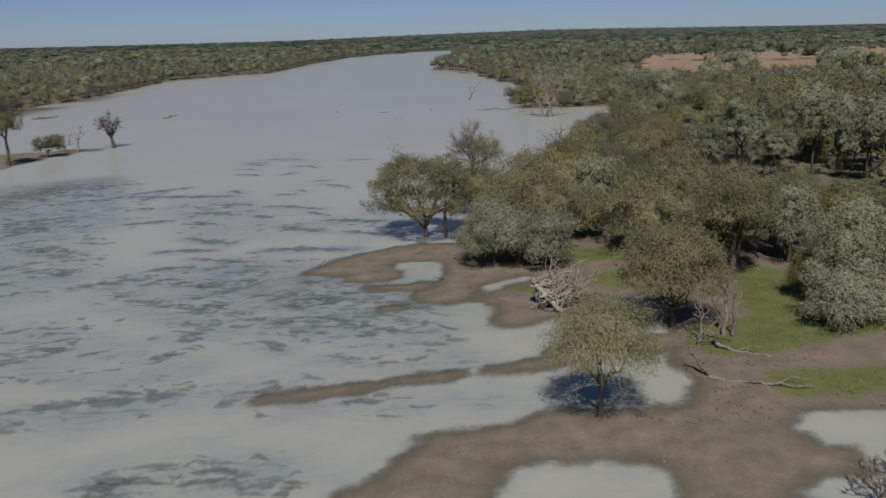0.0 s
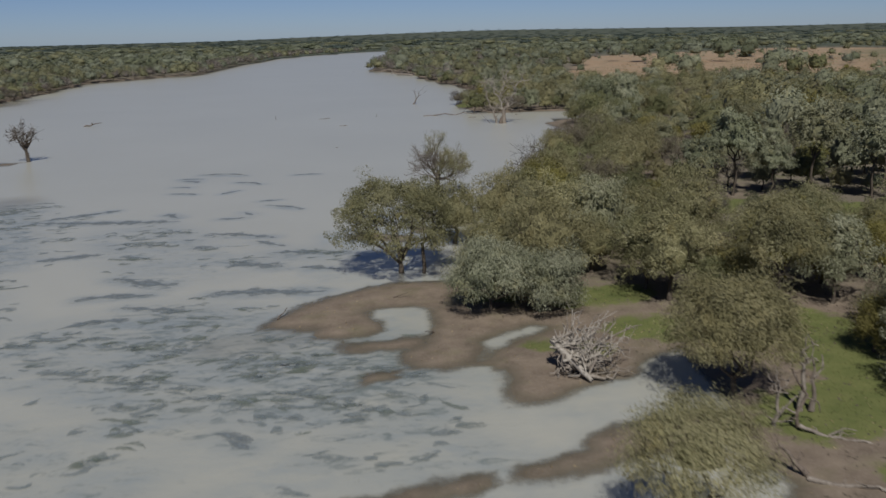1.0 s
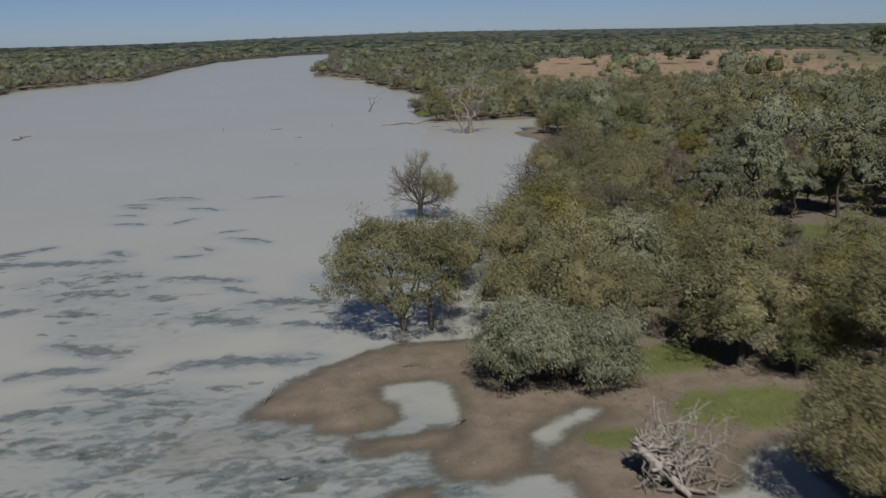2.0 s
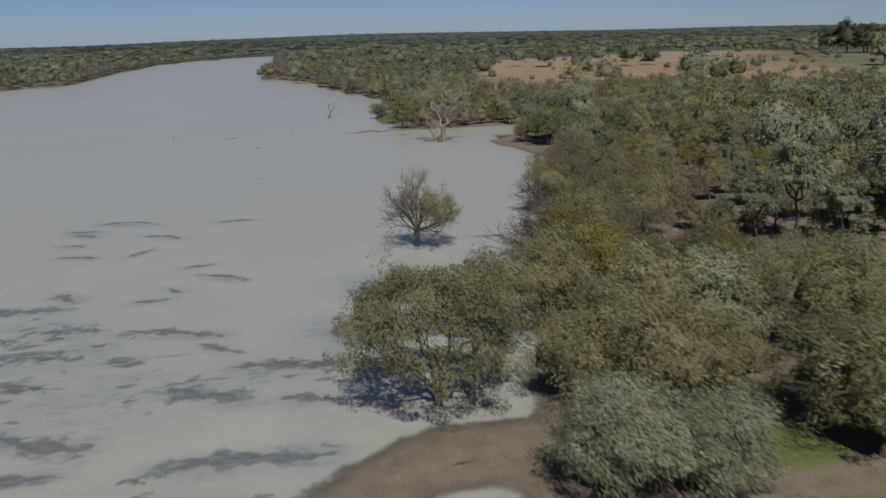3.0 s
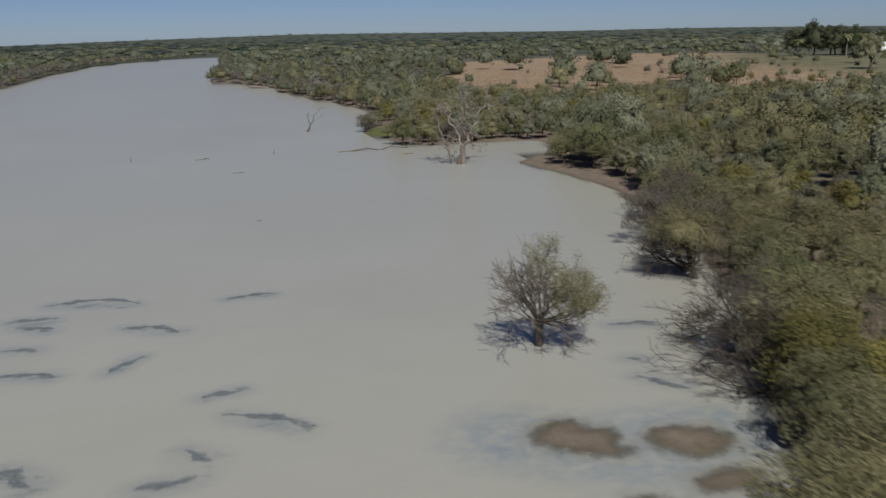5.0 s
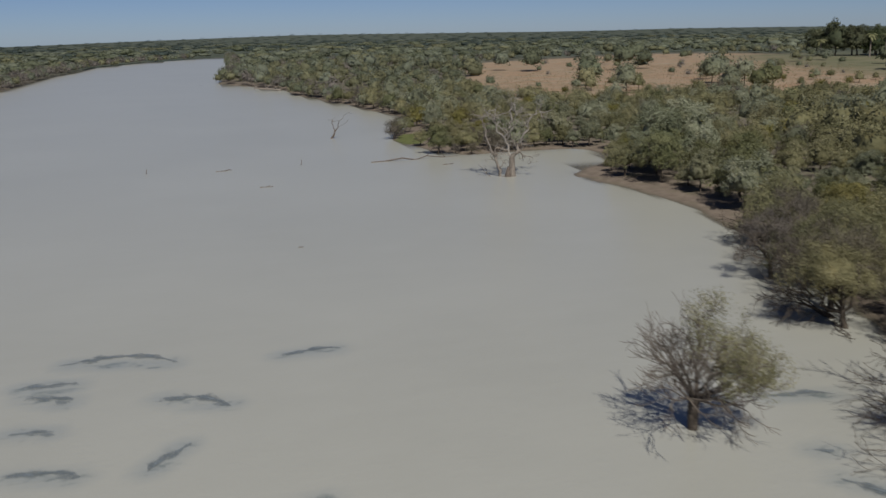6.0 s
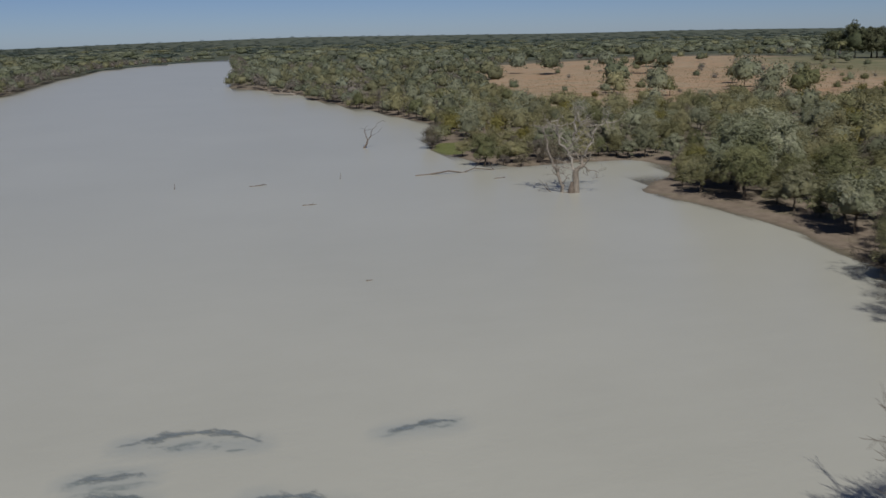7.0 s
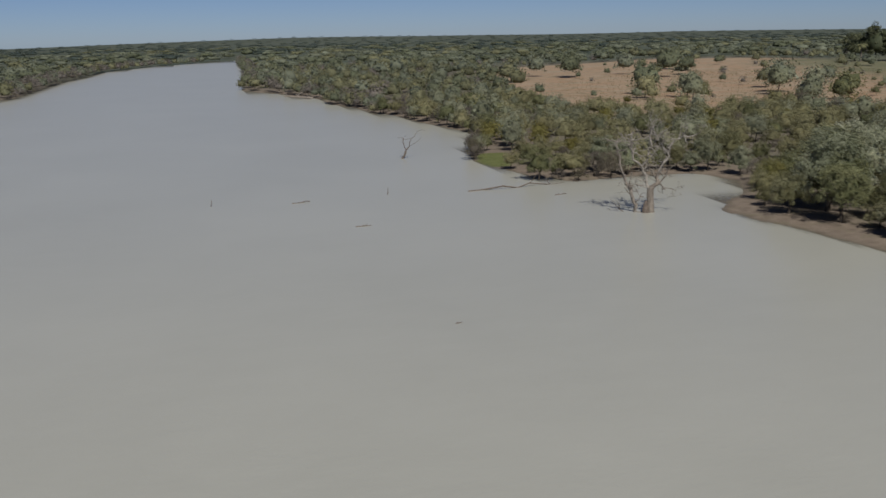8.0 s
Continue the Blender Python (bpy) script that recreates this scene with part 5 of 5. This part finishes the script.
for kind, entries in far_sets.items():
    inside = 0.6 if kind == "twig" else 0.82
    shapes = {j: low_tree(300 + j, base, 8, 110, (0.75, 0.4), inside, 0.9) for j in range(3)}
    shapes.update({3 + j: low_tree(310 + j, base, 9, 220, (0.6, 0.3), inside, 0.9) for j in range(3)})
    join_woods("distant_woods", "endless low " + {"grey": "grey-green", "olive": "olive", "green": "dull green", "twig": "leafless grey", "ridge": "dark haze-toned blue-green"}[kind] + " woods out to the horizon", entries, shapes, FAR_WOODS[kind], bark=False)

# ---- homestead beyond the clearing ----
def box_mesh(name, x0, x1, y0, y1, z0, z1, mat, bevel=0.03):
    bm = bmesh.new()
    bmesh.ops.create_cube(bm, size=1)
    for v in bm.verts:
        v.co = Vector((x0 + (v.co.x + 0.5) * (x1 - x0), y0 + (v.co.y + 0.5) * (y1 - y0), z0 + (v.co.z + 0.5) * (z1 - z0)))
    bmesh.ops.bevel(bm, geom=bm.edges[:], offset=bevel, segments=1, affect="EDGES")
    me = bpy.data.meshes.new(name)
    bm.to_mesh(me)
    bm.free()
    me.materials.append(mat)
    return me


WALL = plain_material("weathered_boards", (0.16, 0.13, 0.10), (0.24, 0.20, 0.16), 0.8)
ROOF = plain_material("white_sheet_roof", (0.72, 0.72, 0.72), (0.82, 0.82, 0.8), 0.45, 0.4)
GLASS = plain_material("dark_window", (0.02, 0.025, 0.03), (0.04, 0.045, 0.05), 0.1)
PAINT = plain_material("cream_paint", (0.6, 0.56, 0.48), (0.7, 0.66, 0.58), 0.6)


def homestead(x, y, turn):
    top = thing("homestead", x, y, gball_wayz(x, y), "long homestead with a white sheet-metal roof and verandah", "house", turn=turn)
    part("wall", box_mesh("wall", 2, 24, -5, 5, 0, 3.2, WALL), top)
    half, ridge, over = 8.2, 7.0, 27
    prof = [(-half, 2.9), (0, ridge), (half, 2.9), (half, 2.75), (0, ridge - 0.2), (-half, 2.75)]
    v = np.array([(px_, a, b) for px_ in (-1.0, over) for a, b in prof])
    n = len(prof)
    quads = np.array([(i, (i + 1) % n, (i + 1) % n + n, i + n) for i in range(n)] + [(0, 1, 4, 5), (1, 2, 3, 4), (6, 11, 10, 7), (7, 10, 9, 8)])
    part("roof", fast_mesh("roof", v, quads, ROOF), top, "white sheet-metal roof")
    for k in range(9):
        part("post", box_mesh("post", -0.6 + k * 3.3, -0.45 + k * 3.3, -7.8, -7.65, 0, 2.95, PAINT), top)
    for k in range(5):
        w = part("window", box_mesh("window", 4 + k * 4, 5.3 + k * 4, -5.06, -4.98, 0.9, 2.2, GLASS, 0.01), top)
        part("sill", box_mesh("sill", 3.9 + k * 4, 5.4 + k * 4, -5.12, -4.97, 0.82, 0.89, PAINT, 0.01), w)


homestead(349, 487, -38)
for k, (x, y, h, r, kind) in enumerate(((316, 512, 17, 6, "grove"), (321, 503, 19, 6.5, "grove"), (328, 495, 18, 6.5, "grove"), (334, 506, 17, 6, "grove"), (333, 486, 14, 6, "dark"), (342, 498, 15, 6.5, "dark"),
                                        (352, 506, 15, 6.5, "dark"), (362, 498, 14, 6.5, "dark"), (374, 500, 16, 6.5, "dark"), (386, 492, 15, 6.5, "dark"), (400, 486, 16, 6.5, "dark"))):
    ob = make_tree("homestead_tree", 400 + k, h, r * 1.2, h * 0.03, kind, "tall dense green shade tree beside the homestead", billows=14, count=5200, leaf=(0.7, 0.36), core=0.78,
                   trunk_r=0.4, fork=0.25, limbs=5, group="shade trees of the homestead", sides=5, spray=1.5)
    ob.matrix_basis = sited(x, y)
ob = make_tree("garden_tree", 420, 11.5, 5.4, 1.8, "grey", "rounded grey-green tree on the homestead lawn", billows=16, count=3600, leaf=(0.595, 0.262), spray=1.0, trunk_r=0.35, fork=0.25)
ob.matrix_basis = sited(236, 358, 1.2)


def palm(x, y, h, seed):
    g = np.random.default_rng(seed)
    top = thing("palm", x, y, gball_wayz(x, y), "palm with a pale straight trunk beside the homestead", "palm", "palms of the homestead")
    stem = Wood(7)
    stem.limb(bend((0, 0, -0.2), (0.2, 0.1, h), g, 5, 0.02), np.linspace(0.42, 0.3, 5))
    part("trunk", stem.mesh("trunk", BARK_PALE), top)
    vs, fs, n = [], [], 0
    for k in range(16):
        a, up = k * 2.4, g.uniform(-0.3, 0.9)
        way = np.array([math.cos(a), math.sin(a), 0])
        side = np.array([-math.sin(a), math.cos(a), 0])
        t = np.linspace(0, 1, 6)[:, None]
        mid = np.array([0.2, 0.1, h]) + way * t * 3.2 + np.array([0, 0, 1]) * (t * up * 3 - 2.6 * t * t)
        half = side * (0.75 * np.sin(math.pi * (0.12 + 0.88 * t)))
        vs += [mid + half - [0, 0, 0.25], mid, mid - half - [0, 0, 0.25]]
        for i in range(5):
            fs += [(n + i, n + i + 1, n + 7 + i, n + 6 + i), (n + 6 + i, n + 7 + i, n + 13 + i, n + 12 + i)]
        n += 18
    part("fronds", fast_mesh("fronds", np.concatenate(vs), np.array(fs), LEAF["green"], tone=np.full(n, 0.5)), top)


for k, (x, y, h) in enumerate(((306, 496, 8.5), (312, 466, 11), (316, 460, 11))):
    palm(x, y, h, 430 + k)


# ---- weed on the water ----
def mat_of_weed(g, length, width, bow, step=0.22, across=7):
    """A thin ragged mat along x, bowed: verts, faces, and how thick it is (0 at the rim)."""
    m = max(7, int(length / step))
    t, v = np.meshgrid(np.linspace(0, 1, m), np.linspace(-1, 1, across), indexing="ij")
    ph = g.uniform(0, 6.28, 4)
    taper = np.sin(math.pi * np.clip(t, 0.001, 0.999)) ** 0.4
    wide = width * taper * (0.75 + 0.3 * np.sin(length * 2.3 * t + ph[0]) + 0.22 * np.sin(length * 5.1 * t + ph[1])) * (0.7 + 0.6 * (t if ph[3] > 3 else 1 - t))
    y = bow * 4 * t * (1 - t) + 0.25 * width * np.sin(5.5 * t + ph[2]) + v * np.maximum(wide, 0.02)
    body = (1 - np.abs(v) ** 1.5) * taper
    p = np.stack([(t - 0.5) * length, y, 0.008 + 0.022 * body], -1).reshape(-1, 3)
    i = (np.arange(m - 1)[:, None] * across + np.arange(across - 1)[None, :]).ravel()
    return p, np.stack([i, i + across, i + across + 1, i + 1], 1), body.ravel()


def weed_mesh(name, v, f, body, mat):
    me = fast_mesh(name, v, f, mat, smooth=True)
    paint(me, "body", body)
    return me


for k, (ax, ay, bx, by, w, bow) in enumerate(STREAKS_FAR + STREAKS_MID + STREAKS_NEAR):
    g = np.random.default_rng(500 + k)
    length = math.hypot(bx - ax, by - ay) * 1.12
    v, f, body = mat_of_weed(g, length * 1.08, 0.85 * w + 0.15, bow)
    ob = new("weed_streak", weed_mesh("weed_streak", v, f, body, WEED))
    ob.matrix_basis = pose((ax + bx) / 2, (ay + by) / 2, 0, 0, 0, math.degrees(math.atan2(by - ay, bx - ax)))
    tagged(ob, "dark strip of water weed floating on the lake", "water weed", "weed strips on the lake")

g = np.random.default_rng(77)
vs, fs, bs, at = [], [], [], 0
for ax, ay, bx, by, r, cover in BEDS:
    length = math.hypot(bx - ax, by - ay)
    n = int((length + 2 * r) * 2 * r * 2.6)
    t, o = g.uniform(-0.25, 1.25, n), g.normal(0, 0.7, n) * r
    x = ax + (bx - ax) * t - (by - ay) / length * o
    y = ay + (by - ay) * t + (bx - ax) / length * o
    inside = np.clip(1 + bar_sdf(x, y, ax, ay, bx, by, r) / (0.8 * r), 0, 1)
    mask = 0.6 * ripple(x, y * 1.7, 2.6, 8.0) + 0.4 * ripple(x, y, 7.0, 3.0)
    keep = (mask + g.normal(0, 0.3, n) > 0.75 - 1.05 * cover * inside) & (inside > 0.05) & (land(x, y) < -0.5)
    for cx, cy in zip(x[keep], y[keep]):
        v, f, body = mat_of_weed(g, g.uniform(0.6, 1.0) * g.choice((1.0, 1.6, 2.8)), g.uniform(0.22, 0.6), g.normal(0, 0.2), 0.35, 5)
        a = g.normal(0.08, 0.35)
        c, q = math.cos(a), math.sin(a)
        vs.append(np.stack([v[:, 0] * c - v[:, 1] * q + cx, v[:, 0] * q + v[:, 1] * c + cy, v[:, 2] + g.uniform(0, 0.03)], 1))
        fs.append(f + at)
        bs.append(body)
        at += len(v)
tagged(new("weed_bed", weed_mesh("weed_bed", np.concatenate(vs), np.concatenate(fs), np.concatenate(bs), WEED_BED)), "broken beds of dark weed on the shallow water", "water weed", kind="stuff")


# ---- grass on the bank ----
def tufts(name, label, areas, per_m2, blade, mat, seed):
    g = np.random.default_rng(seed)
    vs = []
    for ax, ay, bx, by, r in areas:
        length = math.hypot(bx - ax, by - ay) + 1e-6
        n = int((length + 2 * r) * 2 * r * per_m2)
        t, o = g.uniform(-r / length, 1 + r / length, n), g.uniform(-1, 1, n) * r
        x = ax + (bx - ax) * t - (by - ay) / length * o
        y = ay + (by - ay) * t + (bx - ax) / length * o
        ok = (bar_sdf(x, y, ax, ay, bx, by, r) + 0.7 * ripple(x, y, 1.6, 2.0) > 0.1) & (land(x, y) > 0.3)
        x, y = x[ok], y[ok]
        p = np.stack([x, y, height_of(x, y) - 0.01], 1)
        a = g.uniform(0, 6.28, len(x))
        s = g.uniform(0.5, 1.4, len(x))[:, None]
        side = np.stack([np.cos(a), np.sin(a), 0 * a], 1) * blade * 0.3 * s
        top = p + np.stack([g.normal(0, 0.4, len(x)), g.normal(0, 0.4, len(x)), np.ones(len(x))], 1) * blade * s
        vs.append(np.stack([p - side, p + side, top + side * 0.5, top - side * 0.5], 1).reshape(-1, 3))
    v = np.concatenate(vs)
    tone = np.repeat(g.uniform(0, 1, len(v) // 4), 4)
    tagged(new(name, fast_mesh(name, v, np.arange(len(v)).reshape(-1, 4), mat, tone=tone)), label, "grass", kind="stuff")


tufts("bank_grass", "short green grass in glades on the bank", GLADES, 26, 0.055, GRASS, 81)
tufts("dry_grass", "dry straw-coloured tussocks on the open clearing", [(90, 330, 200, 420, 55), (75, 300, 160, 300, 25)], 0.5, 0.22, STRAW, 82)


# ---- litter on the mud ----
def specks(name, label, areas, per_m2, size, mat, seed):
    """Small flat chips: dry leaves, shells and crumbs of clay."""
    g = np.random.default_rng(seed)
    vs = []
    for x0, x1, y0, y1 in areas:
        n = int((x1 - x0) * (y1 - y0) * per_m2)
        x, y = g.uniform(x0, x1, n), g.uniform(y0, y1, n)
        ok = (land(x, y) > 0.25) & (ripple(x, y, 2.7, 6.0) > -0.35)
        x, y = x[ok], y[ok]
        p = np.stack([x, y, height_of(x, y) + 0.012], 1)
        a, s = g.uniform(0, 6.28, len(x)), g.uniform(0.4, 1.5, len(x))[:, None] * size
        u = np.stack([np.cos(a), np.sin(a), g.normal(0, 0.25, len(x))], 1) * s
        w = np.stack([-np.sin(a), np.cos(a), g.normal(0, 0.25, len(x))], 1) * s * 0.5
        vs.append(np.stack([p - u, p + w, p + u, p - w], 1).reshape(-1, 3))
    v = np.concatenate(vs)
    tagged(new(name, fast_mesh(name, v, np.arange(len(v)).reshape(-1, 4), mat, tone=np.repeat(g.uniform(0, 1, len(v) // 4), 4))), label, "debris", kind="stuff")


specks("mud_litter", "pale dry leaves and shells scattered on the mud", [(-5, 28, 26, 60), (-10, 14, 56, 76)], 2.2, 0.055, STRAW, 91)
specks("bark_litter", "dark fallen bark and twigs on the bank", [(8, 28, 36, 66)], 3.0, 0.09, BARK, 92)
